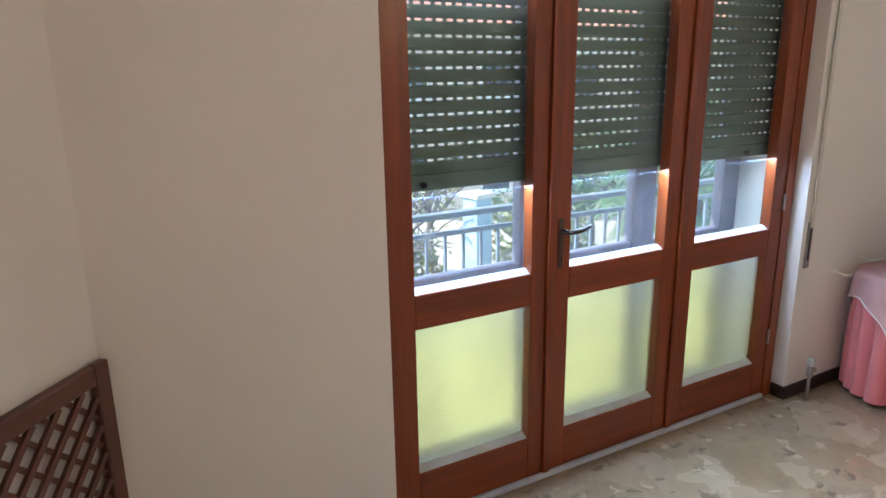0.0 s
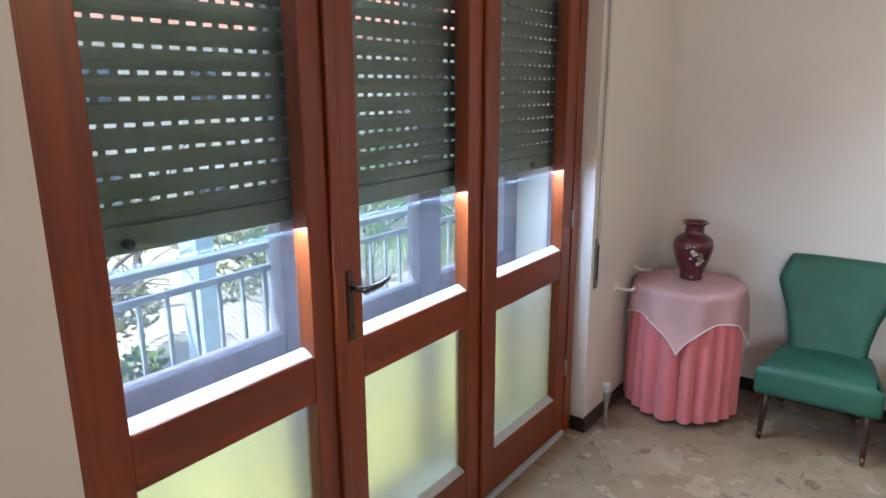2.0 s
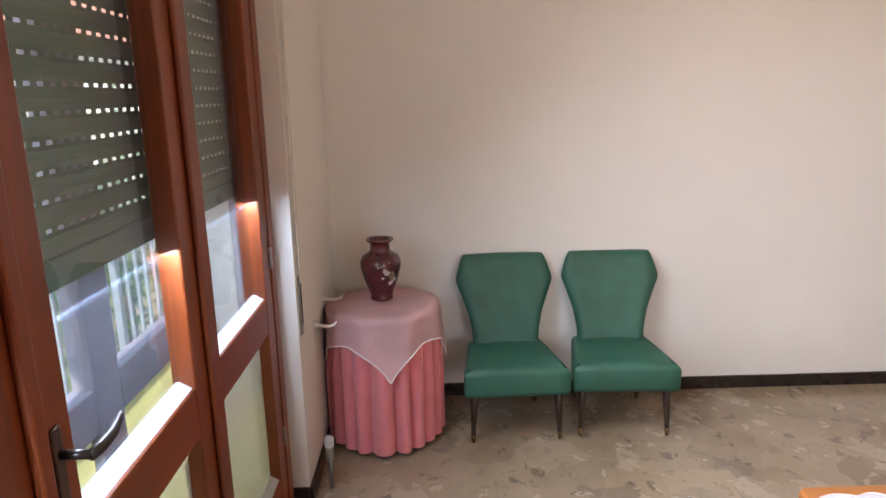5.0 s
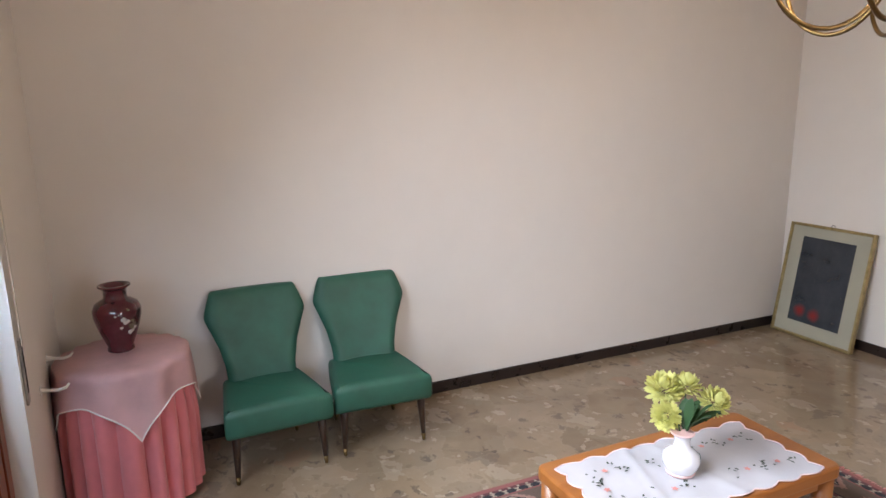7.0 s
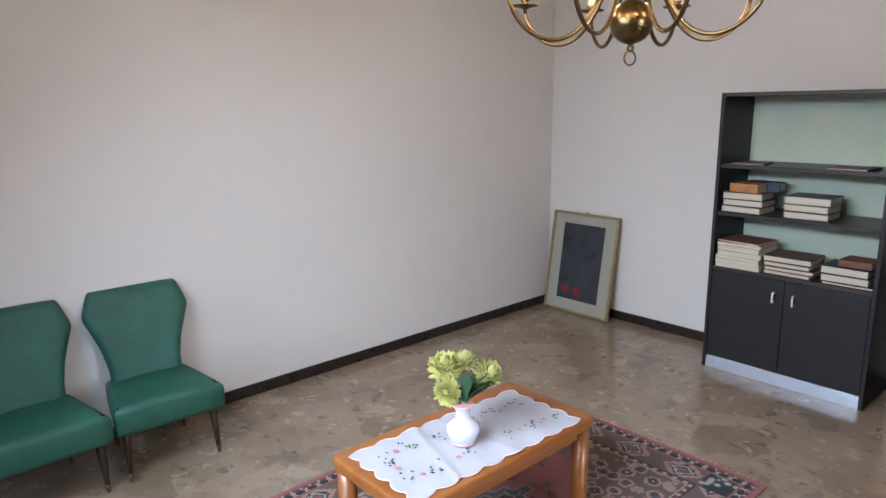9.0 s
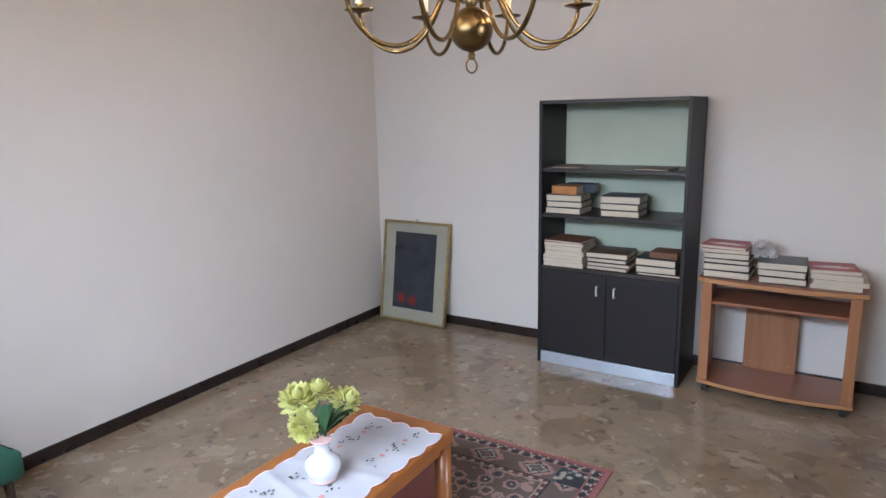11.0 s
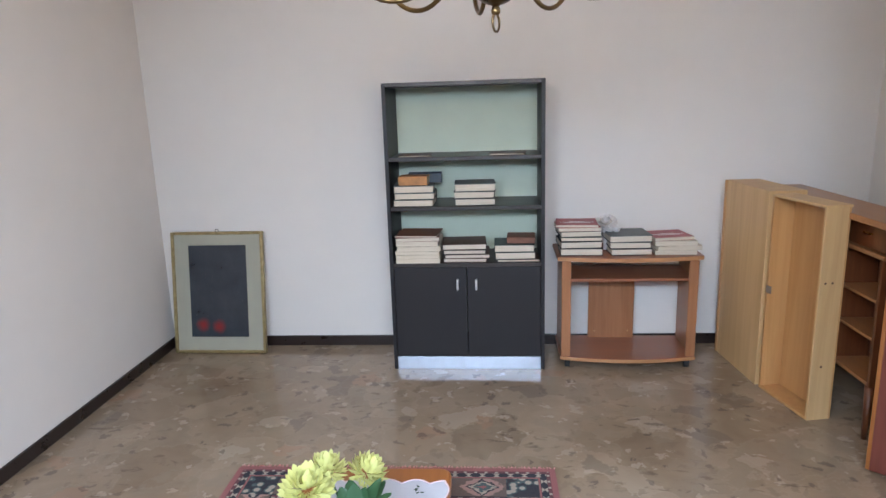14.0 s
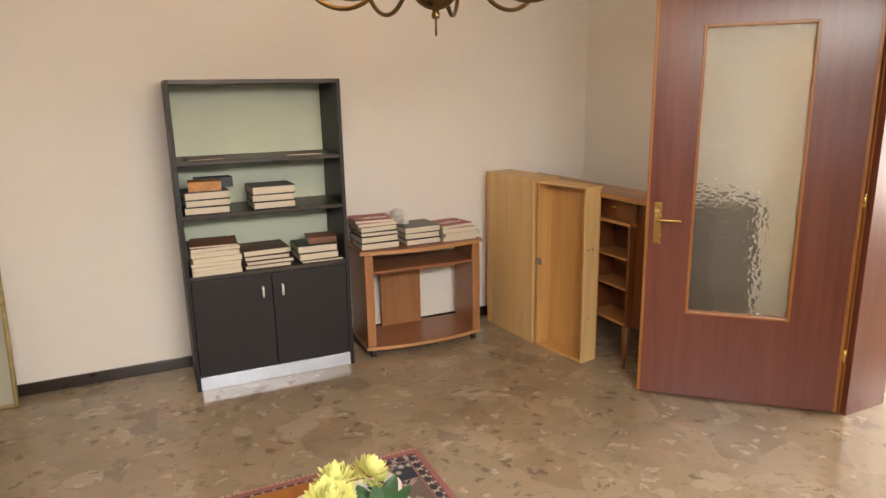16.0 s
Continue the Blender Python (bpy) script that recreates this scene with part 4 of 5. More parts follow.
# embroidered runner with a scalloped edge
bm = bmesh.new()
RW, RL, nu, nv = 0.185, 0.405, 40, 84
gridr = []
for i in range(nu + 1):
    row = []
    for j in range(nv + 1):
        u, v = i / nu * 2 - 1, j / nv * 2 - 1
        ex = RW * (0.95 + 0.09 * abs(math.sin(v * 12.6))) * u
        ey = RL * (0.97 + 0.05 * abs(math.sin(u * 6.3 + 1.57))) * v
        wave = 0.0022 * (1 + math.sin(ey * 38 + 2.2 * ex * 8)) + 0.006 * math.exp(-((ey - 0.17 + ex * 0.25) / 0.018) ** 2) + 0.004 * math.exp(-((ey + 0.02 - ex * 0.2) / 0.02) ** 2)
        row.append(bm.verts.new((ex, ey, 0.0015 + wave * 0.8)))
    gridr.append(row)
for i in range(nu):
    for j in range(nv):
        bm.faces.new((gridr[i][j], gridr[i + 1][j], gridr[i + 1][j + 1], gridr[i][j + 1]))
rim = [gridr[i][0].co.copy() for i in range(nu)] + [gridr[nu][j].co.copy() for j in range(nv)] + [gridr[i][nv].co.copy() for i in range(nu, 0, -1)] + [gridr[0][j].co.copy() for j in range(nv, 0, -1)]
runner = tagged(part("table_runner", bm, LINEN, None, smooth=True), "white embroidered table runner with a scalloped rose edge", "table runner")
runner.matrix_basis = pose(2.043, 0.008, 0.4485, 0, 0, -2)
bm = bmesh.new()
tube(bm, rim, 0.0028, 4, True)
part("edging", bm, plain("faded_rose_edging", (0.66, 0.50, 0.50), 0.9), runner, "pale rose stitched edging")


def petal_flat(bm, x, y, a, l, w, z):
    ca, sa = math.cos(a), math.sin(a)
    pts = [(0, 0), (l * 0.45, w), (l, 0), (l * 0.45, -w)]
    bm.faces.new([bm.verts.new((x + ca * p - sa * q, y + sa * p + ca * q, z)) for p, q in pts])


rnd = random.Random(12)
for fx, fy in ((-0.09, -0.30), (0.085, -0.27), (-0.085, -0.17), (0.09, -0.14), (0.08, 0.15), (-0.08, 0.13), (0.095, 0.27), (-0.085, 0.29), (0.0, 0.33)):
    bm = bmesh.new()
    for k in range(5):
        petal_flat(bm, fx, fy, k * math.tau / 5 + fx * 9, 0.013, 0.0042, 0.0078)
    part("embroidered_flower", bm, ROSE, runner, "rose embroidered flower")
    bm = bmesh.new()
    for k in range(9):
        s = rnd.choice((-1, 1))
        t0 = rnd.uniform(0.022, 0.07)
        a = fx * 20 + (0 if s > 0 else math.pi) + rnd.uniform(-0.5, 0.5)
        petal_flat(bm, fx + t0 * math.cos(a), fy + t0 * math.sin(a), a + rnd.uniform(-1.2, 1.2), rnd.uniform(0.012, 0.02), 0.0042, 0.0079)
    part("embroidered_leaves", bm, LEAFTHREAD, runner, "dark green embroidered leaves")

fv = thing("flower_vase", 2.035, 0.055, 0.4555, 0, "small white porcelain vase with rose rim and painted spray", "vase")
part("body", lathe([(0.034, 0.0), (0.039, 0.003), (0.041, 0.012), (0.050, 0.03), (0.054, 0.05), (0.050, 0.07), (0.034, 0.086), (0.024, 0.096), (0.022, 0.118), (0.026, 0.138), (0.033, 0.145), (0.031, 0.147), (0.022, 0.135), (0.019, 0.10)], 36), PORCELAIN, fv, smooth=True)
part("foot_ring", lathe([(0.039, -0.0005), (0.0415, 0.003), (0.0425, 0.010), (0.040, 0.011)], 36), PALEROSE, fv, "pale rose painted foot", smooth=True)
part("rim_band", lathe([(0.0335, 0.143), (0.0342, 0.1455), (0.031, 0.1482), (0.029, 0.147)], 36), PALEROSE, fv, "pale rose painted rim", smooth=True)
fv.scale = (1.13, 1.13, 0.98)
for az, z in ((235, 0.055), (245, 0.062), (252, 0.05), (240, 0.043), (228, 0.063)):
    bm = bmesh.new()
    bmesh.ops.create_icosphere(bm, subdivisions=1, radius=0.010)
    bmesh.ops.scale(bm, vec=(0.15, 0.6, 1), verts=bm.verts)
    part("painted_leaf", bm, plain("grey_green_enamel", (0.14, 0.17, 0.15), 0.4), fv, smooth=True).matrix_basis = pose(0.0525 * math.cos(radians(az)), 0.0525 * math.sin(radians(az)), z, az * 3, 0, az)


def flower_head(bm, c, axis, R, rnd):
    """A full dahlia: rings of cupped petals over a dome."""
    q = Vector(axis).to_track_quat("Z", "Y")
    for lat, count, length in ((-30, 17, 1.0), (-12, 18, 1.02), (5, 18, 1.02), (21, 17, 1.0), (36, 15, 0.97), (50, 12, 0.94), (65, 9, 0.9), (82, 5, 0.86)):
        for k in range(count):
            a = (k + rnd.uniform(-0.3, 0.3)) * math.tau / count + lat
            la = radians(lat + rnd.uniform(-7, 7))
            d = Vector((math.cos(la) * math.cos(a), math.cos(la) * math.sin(a), math.sin(la)))
            up = Vector((-math.sin(la) * math.cos(a), -math.sin(la) * math.sin(a), math.cos(la)))
            s = d.cross(up)
            L = R * length * rnd.uniform(0.9, 1.1)
            w = R * 0.135
            pts = [(0.25, 0.35, 0.0), (0.70, 1.0, 0.10), (0.92, 0.85, 0.20), (1.04, 0.0, 0.30), (0.92, -0.85, 0.20), (0.70, -1.0, 0.10), (0.25, -0.35, 0.0)]
            vs = [bm.verts.new(Vector(c) + q @ (d * L * f + s * (x * w) + up * lift * R * 0.8)) for f, x, lift in pts]
            mid = bm.verts.new(Vector(c) + q @ (d * L * 0.78 + up * 0.02 * R))
            for m0, m1 in zip(vs, vs[1:]):
                bm.faces.new((m0, m1, mid))


bunch = thing("artificial_flowers", 2.035, 0.055, 0.46, 0, "bunch of yellow artificial dahlias with dark leaves in the vase", "flowers")
rnd = random.Random(7)
for hx, hy, hz, ax, R in ((0.115, -0.022, 0.238, (-0.2, 0.3, 0.9), 0.062), (0.080, -0.085, 0.250, (0, -0.1, 1), 0.050), (0.055, 0.020, 0.175, (-0.6, 0.7, 0.25), 0.050), (-0.012, -0.118, 0.225, (-0.6, -0.2, 0.7), 0.052)):
    bm = bmesh.new()
    flower_head(bm, (hx, hy, hz), ax, R, rnd)
    head = part("flower_head", bm, PETAL, bunch, smooth=True)
    bm = bmesh.new()
    tube(bm, [(0, 0, 0.10), (hx * 0.25, hy * 0.25, 0.16), (hx * 0.8, hy * 0.8, hz - 0.02)], 0.0028, 5)
    part("stem", bm, LEAF, head, "thin green stem", smooth=True)
for a, t2, l in ((235, 0.10, 0.12), (250, 0.12, 0.10), (285, 0.09, 0.12), (310, 0.05, 0.13), (212, 0.06, 0.10), (230, 0.03, 0.14), (195, 0.08, 0.13), (270, 0.02, 0.15), (222, 0.07, 0.15)):
    bm = bmesh.new()
    ca, sa = math.cos(radians(a)), math.sin(radians(a))
    rows = []
    for i in range(7):
        f = i / 6
        w = 0.021 * math.sin(math.pi * min(1, f * 0.93 + 0.06)) ** 0.8
        r0, z = 0.012 + t2 * f, 0.145 + l * f - 0.05 * f * f
        rows.append([bm.verts.new((ca * r0 - sa * k * w, sa * r0 + ca * k * w, z + abs(k) * 0.006)) for k in (-1, 0, 1)])
    for r, s in zip(rows, rows[1:]):
        for k in range(2):
            bm.faces.new((r[k], r[k + 1], s[k + 1], s[k]))
    part("leaf", bm, LEAF, bunch, smooth=True)

# ---- chandelier ----
CX, CY, CZ = 1.680, -0.356, 1.893
lamp = thing("chandelier", CX, CY, 0, 0, "aged brass eight-armed chandelier with lit candle bulbs", "chandelier")
part("ball", lathe([(0.006, CZ - 0.072)] + [(0.068 * math.cos(radians(a)), CZ + 0.068 * math.sin(radians(a))) for a in range(-80, 81, 8)] + [(0.006, CZ + 0.072)], 36), BRASS, lamp, smooth=True)
part("finial", lathe([(0.004, CZ - 0.092), (0.010, CZ - 0.089), (0.0125, CZ - 0.081), (0.010, CZ - 0.073), (0.006, CZ - 0.064)], 16), BRASS, lamp, smooth=True)
bm = bmesh.new()
tube(bm, [(0.021 * math.cos(radians(a)) * 0.41, 0.021 * math.cos(radians(a)) * 0.91, CZ - 0.110 + 0.022 * math.sin(radians(a))) for a in range(0, 360, 20)], 0.0032, 8, True)
part("ring", bm, BRASS, lamp, smooth=True)
part("stem", lathe([(0.013, CZ + 0.06), (0.02, CZ + 0.085), (0.012, CZ + 0.11), (0.032, CZ + 0.15), (0.034, CZ + 0.18), (0.014, CZ + 0.20), (0.022, CZ + 0.24), (0.042, CZ + 0.30), (0.022, CZ + 0.36), (0.009, CZ + 0.40), (0.007, H - 0.06), (0.05, H - 0.05), (0.055, H - 0.001)], 24), BRASS, lamp, smooth=True)
arm0 = None
for k in range(8):
    a = radians(9.3 + 45 * k)
    if arm0 is None:
        pts = []
        for s in range(26):
            f = s / 25
            # an S-curve: out of the hub, down low, up to the pan
            P = [Vector(p) for p in ((0.03, 0, 0.165), (0.125, 0, 0.17), (0.09, 0, -0.085), (0.25, 0, -0.135), (0.385, 0, -0.03), (0.395, 0, 0.075))]
            while len(P) > 1:
                P = [p.lerp(q, f) for p, q in zip(P, P[1:])]
            pts.append(P[0] + Vector((0, 0, CZ)))
        bm = bmesh.new()
        tube(bm, pts, 0.0068, 8)
        tube(bm, [(0.05 + 0.05 * math.cos(radians(b)) * (1 - b / 900), 0, CZ + 0.115 + 0.04 * math.sin(radians(b)) * (1 - b / 900)) for b in range(0, 450, 25)], 0.005, 6)
        arm = part("arm", bm, BRASS, lamp, smooth=True)
        end = pts[-1]
        kids = [
            part("drip_pan", lathe([(0.008, 0.0), (0.022, 0.006), (0.046, 0.010), (0.049, 0.014), (0.045, 0.015), (0.015, 0.011)], 24), BRASS, arm, smooth=True),
            part("cup", lathe([(0.010, 0.010), (0.016, 0.016), (0.012, 0.024), (0.017, 0.030)], 16), BRASS, arm, smooth=True),
            part("candle_tube", lathe([(0.0125, 0.028), (0.0125, 0.095), (0.010, 0.096)], 16), CANDLE, arm, "ivory candle tube", smooth=True),
            part("bulb", lathe([(0.008, 0.096), (0.013, 0.108), (0.0165, 0.122), (0.014, 0.140), (0.007, 0.157), (0.002, 0.166)], 14), BULBGLASS, arm, "lit warm candle bulb", smooth=True),
        ]
        for o in kids:
            o.location = end
        arm0 = (arm, kids)
        arm.rotation_euler.z = a
    else:
        arm = arm0[0].copy()
        scene.collection.objects.link(arm)
        arm.rotation_euler.z = a
        for o in arm0[1]:
            c = o.copy()
            scene.collection.objects.link(c)
            c.parent = arm

# ---- picture leaning in the corner ----
PW, PH = 0.625, 0.81
pic = new("framed_picture")
tagged(pic, "dark still life in a worn gilt frame leaning in the corner", "picture")
pic.matrix_basis = pose(3.498, -2.600, 0.0, 8.5, 0, -1.0)
FR = 0.020
for x0, x1, z0, z1 in ((-PW / 2, -PW / 2 + FR, 0, PH), (PW / 2 - FR, PW / 2, 0, PH), (-PW / 2 + FR, PW / 2 - FR, 0, FR), (-PW / 2 + FR, PW / 2 - FR, PH - FR, PH)):
    part("frame_side", box(x0, x1, -0.012, 0.020, z0, z1, 0.006, 3), GILT, pic)
part("painting", box(-0.195, 0.195, 0.0, 0.003, -0.305, 0.305, 0), ART, pic, "dark blue painting with two red fruits").location = (0.0, 0.0078, PH / 2 + 0.01)
part("mount", box(-PW / 2 + FR, PW / 2 - FR, -0.009, 0.006, FR, PH - FR, 0), MAT, pic, "grey green mount")
bm = bmesh.new()
tube(bm, [(0.012 * math.cos(radians(a)), 0.0, PH + 0.006 + 0.010 * math.sin(radians(a))) for a in range(0, 360, 36)], 0.002, 6, True)
part("hanging_ring", bm, DARKMETAL, pic)

# ---- bookcase ----
bc = thing("bookcase", 1.840, -2.315, 0, -0.8, "tall black-brown bookcase with open shelves and two cupboard doors", "bookcase")
BW, BD, BHT = 0.455, 0.40, 1.70
for s in (-1, 1):
    part("side_panel", box(min(s * BW, s * (BW - 0.022)), max(s * BW, s * (BW - 0.022)), -BD, 0, 0, BHT, 0.002), BLACKWOOD, bc)
IN = BW - 0.022
part("top_panel", box(-IN, IN, -BD, 0, BHT - 0.022, BHT, 0.002), BLACKWOOD_X, bc)
part("back_panel", box(-IN, IN, -BD, -BD + 0.006, 0.08, BHT - 0.022, 0), BACKING, bc, "pale green hardboard back")
SHELVES = (1.262, 0.975, 0.640)
for z in SHELVES:
    part("shelf", box(-IN, IN, -BD + 0.006, -0.012 if z > 0.7 else -0.002, z, z + 0.022, 0.002), BLACKWOOD_X, bc)
part("bottom_panel", box(-IN, IN, -BD + 0.006, -0.022, 0.078, 0.10, 0.002), BLACKWOOD_X, bc)
for x0, x1, hx in ((-IN + 0.002, -0.0015, -0.055), (0.0015, IN - 0.002, 0.055)):
    door = part("cupboard_door", box(x0, x1, -0.020, -0.002, 0.082, 0.637, 0.0025), BLACKWOOD, bc)
    bm = bmesh.new()
    tube(bm, [(hx, -0.002, 0.508), (hx, 0.018, 0.508), (hx, 0.020, 0.510), (hx, 0.020, 0.560), (hx, 0.018, 0.562), (hx, -0.002, 0.562)], 0.0065, 8)
    part("handle", bm, HANDLE, door, "satin steel bar handle", smooth=True)
part("plinth", box(-IN, IN, -0.03, -0.006, 0, 0.076, 0.002), ALU, bc, "shiny aluminium plinth strip")

COVERS = {}


def cover(name, color):
    if name not in COVERS:
        COVERS[name] = plain("cover_" + name, color, 0.5, 0.18, 25, 0.2)
    return COVERS[name]


TINTS = {"black": (0.012, 0.013, 0.014), "green": (0.022, 0.042, 0.040), "red": (0.22, 0.045, 0.045), "brown": (0.075, 0.035, 0.022), "tan": (0.42, 0.19, 0.06), "cream": (0.52, 0.46, 0.36), "grey": (0.10, 0.11, 0.11), "rust": (0.17, 0.07, 0.04), "slate": (0.025, 0.040, 0.060), "rose": (0.34, 0.09, 0.10), "dark_red": (0.15, 0.03, 0.03)}


def book(x, y, z, w, d, h, rz, tint, hard=True):
    """A closed book lying flat with its fore-edge to the front (+y)."""
    words = tint.replace("_", " ")
    y, d = y - 0.12 * d, d * 1.28
    b = thing("book", x, y, z, rz, ("%s hardback book lying flat in a stack" if hard else "worn %s paperback lying flat in a stack") % words, "book", "stacked books")
    m = cover(tint, TINTS[tint])
    t = 0.0035 if hard else 0.0015
    o = 0.004 if hard else 0.0
    part("page_block", box(-w / 2 + o, w / 2 - o, -d / 2 + o, d / 2 - o, t, h - t, 0.0008, 1), PAPER, b, "yellowed page edges")
    part("cover", box(-w / 2, w / 2, -d / 2, d / 2, 0, t, 0.0008, 1), m, b)
    part("cover", box(-w / 2, w / 2, -d / 2, d / 2, h - t, h, 0.0008, 1), m, b)
    part("spine", box(-w / 2, w / 2, -d / 2 - 0.002, -d / 2 + 0.002, 0, h, 0.0015, 1), m, b)
    return z + h


def stack(x, y, z, items):
    for dx, dy, w, d, h, rz, tint, hard in items:
        z = book(x + dx, y + dy, z + 0.0004, w, d, h, rz, tint, hard)
    return z


FYB = -2.43
# middle shelf
stack(2.140, FYB, 0.998, [(0, 0, 0.235, 0.165, 0.040, -2, "black", True), (-0.003, -0.004, 0.235, 0.165, 0.038, 1, "green", True), (0.004, -0.004, 0.232, 0.165, 0.042, 3, "grey", True), (0.0, 0.010, 0.17, 0.09, 0.052, 176, "tan", True)])
book(2.085, -2.53, 1.1196, 0.20, 0.08, 0.056, 183, "slate", True)
stack(1.785, FYB - 0.005, 0.998, [(0, 0, 0.235, 0.165, 0.040, 1, "black", True), (0.002, -0.003, 0.235, 0.165, 0.040, -1, "black", True), (0.0, -0.005, 0.238, 0.168, 0.045, 2, "grey", True)])
# upper shelf
book(2.13, FYB + 0.02, 1.285, 0.19, 0.13, 0.011, 4, "brown", True)
book(1.59, FYB + 0.03, 1.285, 0.20, 0.14, 0.012, -6, "brown", True)
# lower shelf
stack(2.125, FYB + 0.01, 0.663, [(0, 0, 0.26, 0.19, 0.030, 0, "cream", False), (0.006, 0.005, 0.255, 0.19, 0.022, 2, "cream", False), (0.0, 0.003, 0.26, 0.19, 0.020, -2, "cream", False), (-0.005, 0.002, 0.255, 0.19, 0.028, 1, "cream", False), (-0.002, -0.004, 0.25, 0.185, 0.030, -3, "cream", False), (0.004, -0.004, 0.255, 0.19, 0.022, 2, "dark_red", False), (0.0, -0.006, 0.25, 0.185, 0.010, -5, "rust", False)])
stack(1.845, FYB + 0.005, 0.663, [(0, 0, 0.255, 0.175, 0.024, -2, "brown", True), (-0.008, 0.003, 0.265, 0.18, 0.024, 1, "brown", True), (0.004, 0.002, 0.25, 0.175, 0.026, -1, "black", True), (0.01, -0.004, 0.26, 0.18, 0.034, 2, "brown", True)])
stack(1.555, FYB + 0.005, 0.663, [(-0.02, 0.005, 0.24, 0.165, 0.012, 0, "brown", False), (0.0, 0, 0.235, 0.165, 0.042, 1, "black", True), (0.002, -0.003, 0.235, 0.165, 0.044, -1, "green", True)])
book(1.515, FYB - 0.01, 0.7634, 0.165, 0.12, 0.036, 176, "rust", True)

# ---- television trolley ----
tv = thing("tv_trolley", 0.895, -2.33, 0, -1.0, "cherry laminate television trolley on castors", "tv stand")


def bowed(x0, x1, y0, yf, bow, n=14):
    pts = [(x0, y0)]
    pts += [(x1, y0)]
    for i in range(n + 1):
        f = i / n
        pts.append((x1 + (x0 - x1) * f, yf + bow * (1 - (2 * f - 1) ** 2)))
    return pts


part("bottom_shelf", prism(bowed(-0.395, 0.395, -0.36, 0.0, 0.055), 0.022, "Z", 0.004), CHERRY_X, tv).location.z = 0.052
part("shelf_edge", prism([(-0.3945 + 0.789 * i / 14, 0.001 + 0.055 * (1 - (2 * i / 14 - 1) ** 2)) for i in range(15)] + [(0.3945 - 0.789 * i / 14, 0.0035 + 0.055 * (1 - (2 * i / 14 - 1) ** 2)) for i in range(15)], 0.020, "Z"), EDGE, tv, "pale curved front edge").location.z = 0.053
part("top_panel", prism(bowed(-0.415, 0.415, -0.37, 0.0, 0.06), 0.024, "Z", 0.004), CHERRY_X, tv).location.z = 0.664
part("top_edge", prism([(-0.4145 + 0.829 * i / 14, 0.001 + 0.06 * (1 - (2 * i / 14 - 1) ** 2)) for i in range(15)] + [(0.4145 - 0.829 * i / 14, 0.0035 + 0.06 * (1 - (2 * i / 14 - 1) ** 2)) for i in range(15)], 0.022, "Z"), EDGE, tv, "pale curved front edge").location.z = 0.665
for s in (-1, 1):
    part("side_panel", box(min(s * 0.385, s * 0.367), max(s * 0.385, s * 0.367), -0.34, -0.012, 0.075, 0.663, 0.002), CHERRY, tv)
    part("post", box(min(s * 0.39, s * 0.335), max(s * 0.39, s * 0.335), -0.012, 0.008, 0.075, 0.663, 0.005), CHERRY, tv, "pale rounded front post")
part("shelf", box(-0.366, 0.366, -0.33, -0.004, 0.535, 0.553, 0.002), CHERRY_X, tv)
part("back_panel", box(-0.095, 0.190, -0.335, -0.317, 0.075, 0.534, 0.002), CHERRY, tv)
for x in (-0.06, 0.15):
    part("screw_cap", lathe([(0.006, 0.0), (0.006, 0.002), (0.004, 0.003)], 10), EDGE, tv).matrix_basis = pose(x, -0.317, 0.12, -90, 0, 0)
for x in (-0.35, 0.35):
    for y in (-0.30, -0.02):
        c = part("castor", box(x - 0.016, x + 0.016, y - 0.012, y + 0.012, 0.03, 0.052, 0.004), BLACK, tv, "black plastic castor")
        bm = bmesh.new()
        tube(bm, [(x - 0.014, y, 0.019), (x + 0.014, y, 0.019)], 0.019, 14)
        part("wheel", bm, BLACK, c)

TZ = 0.6885
z = stack(1.165, -2.44, TZ, [(0, 0, 0.245, 0.17, 0.042, -2, "black", True), (0.008, -0.004, 0.24, 0.17, 0.040, 2, "black", True), (0.004, -0.004, 0.235, 0.165, 0.026, -1, "black", True), (0.012, -0.005, 0.235, 0.165, 0.034, 3, "green", True), (0.018, -0.006, 0.245, 0.17, 0.022, 1, "rose", False), (0.022, -0.01, 0.24, 0.17, 0.016, -5, "rose", False)])
WHITE = cover("title_white", (0.7, 0.66, 0.62))
bars = thing("magazine_band", 1.187, -2.45, z + 0.0006, -5, "white title band printed on the top magazine", "magazine")
for y, w in ((0.02, 0.15), (0.0, 0.20), (-0.015, 0.09)):
    part("title_bar", box(-w / 2, w / 2, y - 0.004, y + 0.004, -0.0004, 0.0004, 0), WHITE, bars)
stack(0.885, -2.43, TZ, [(0, 0, 0.235, 0.165, 0.038, 1, "black", True), (0.004, -0.003, 0.235, 0.165, 0.038, -1, "black", True), (0.010, -0.004, 0.245, 0.175, 0.040, 3, "grey", True)])
z = stack(0.630, -2.43, TZ, [(0, 0, 0.235, 0.165, 0.026, -1, "cream", False), (-0.014, 0.004, 0.25, 0.17, 0.026, 2, "cream", False), (0.0, 0.002, 0.235, 0.165, 0.028, -2, "cream", False), (0.025, -0.014, 0.23, 0.165, 0.020, 9, "rose", False)])
bars = thing("magazine_band", 0.655, -2.45, z + 0.0006, 9, "white title band printed on the top magazine", "magazine")
for y, w in ((0.02, 0.14), (0.0, 0.19), (-0.018, 0.08)):
    part("title_bar", box(-w / 2, w / 2, y - 0.004, y + 0.004, -0.0004, 0.0004, 0), WHITE, bars)
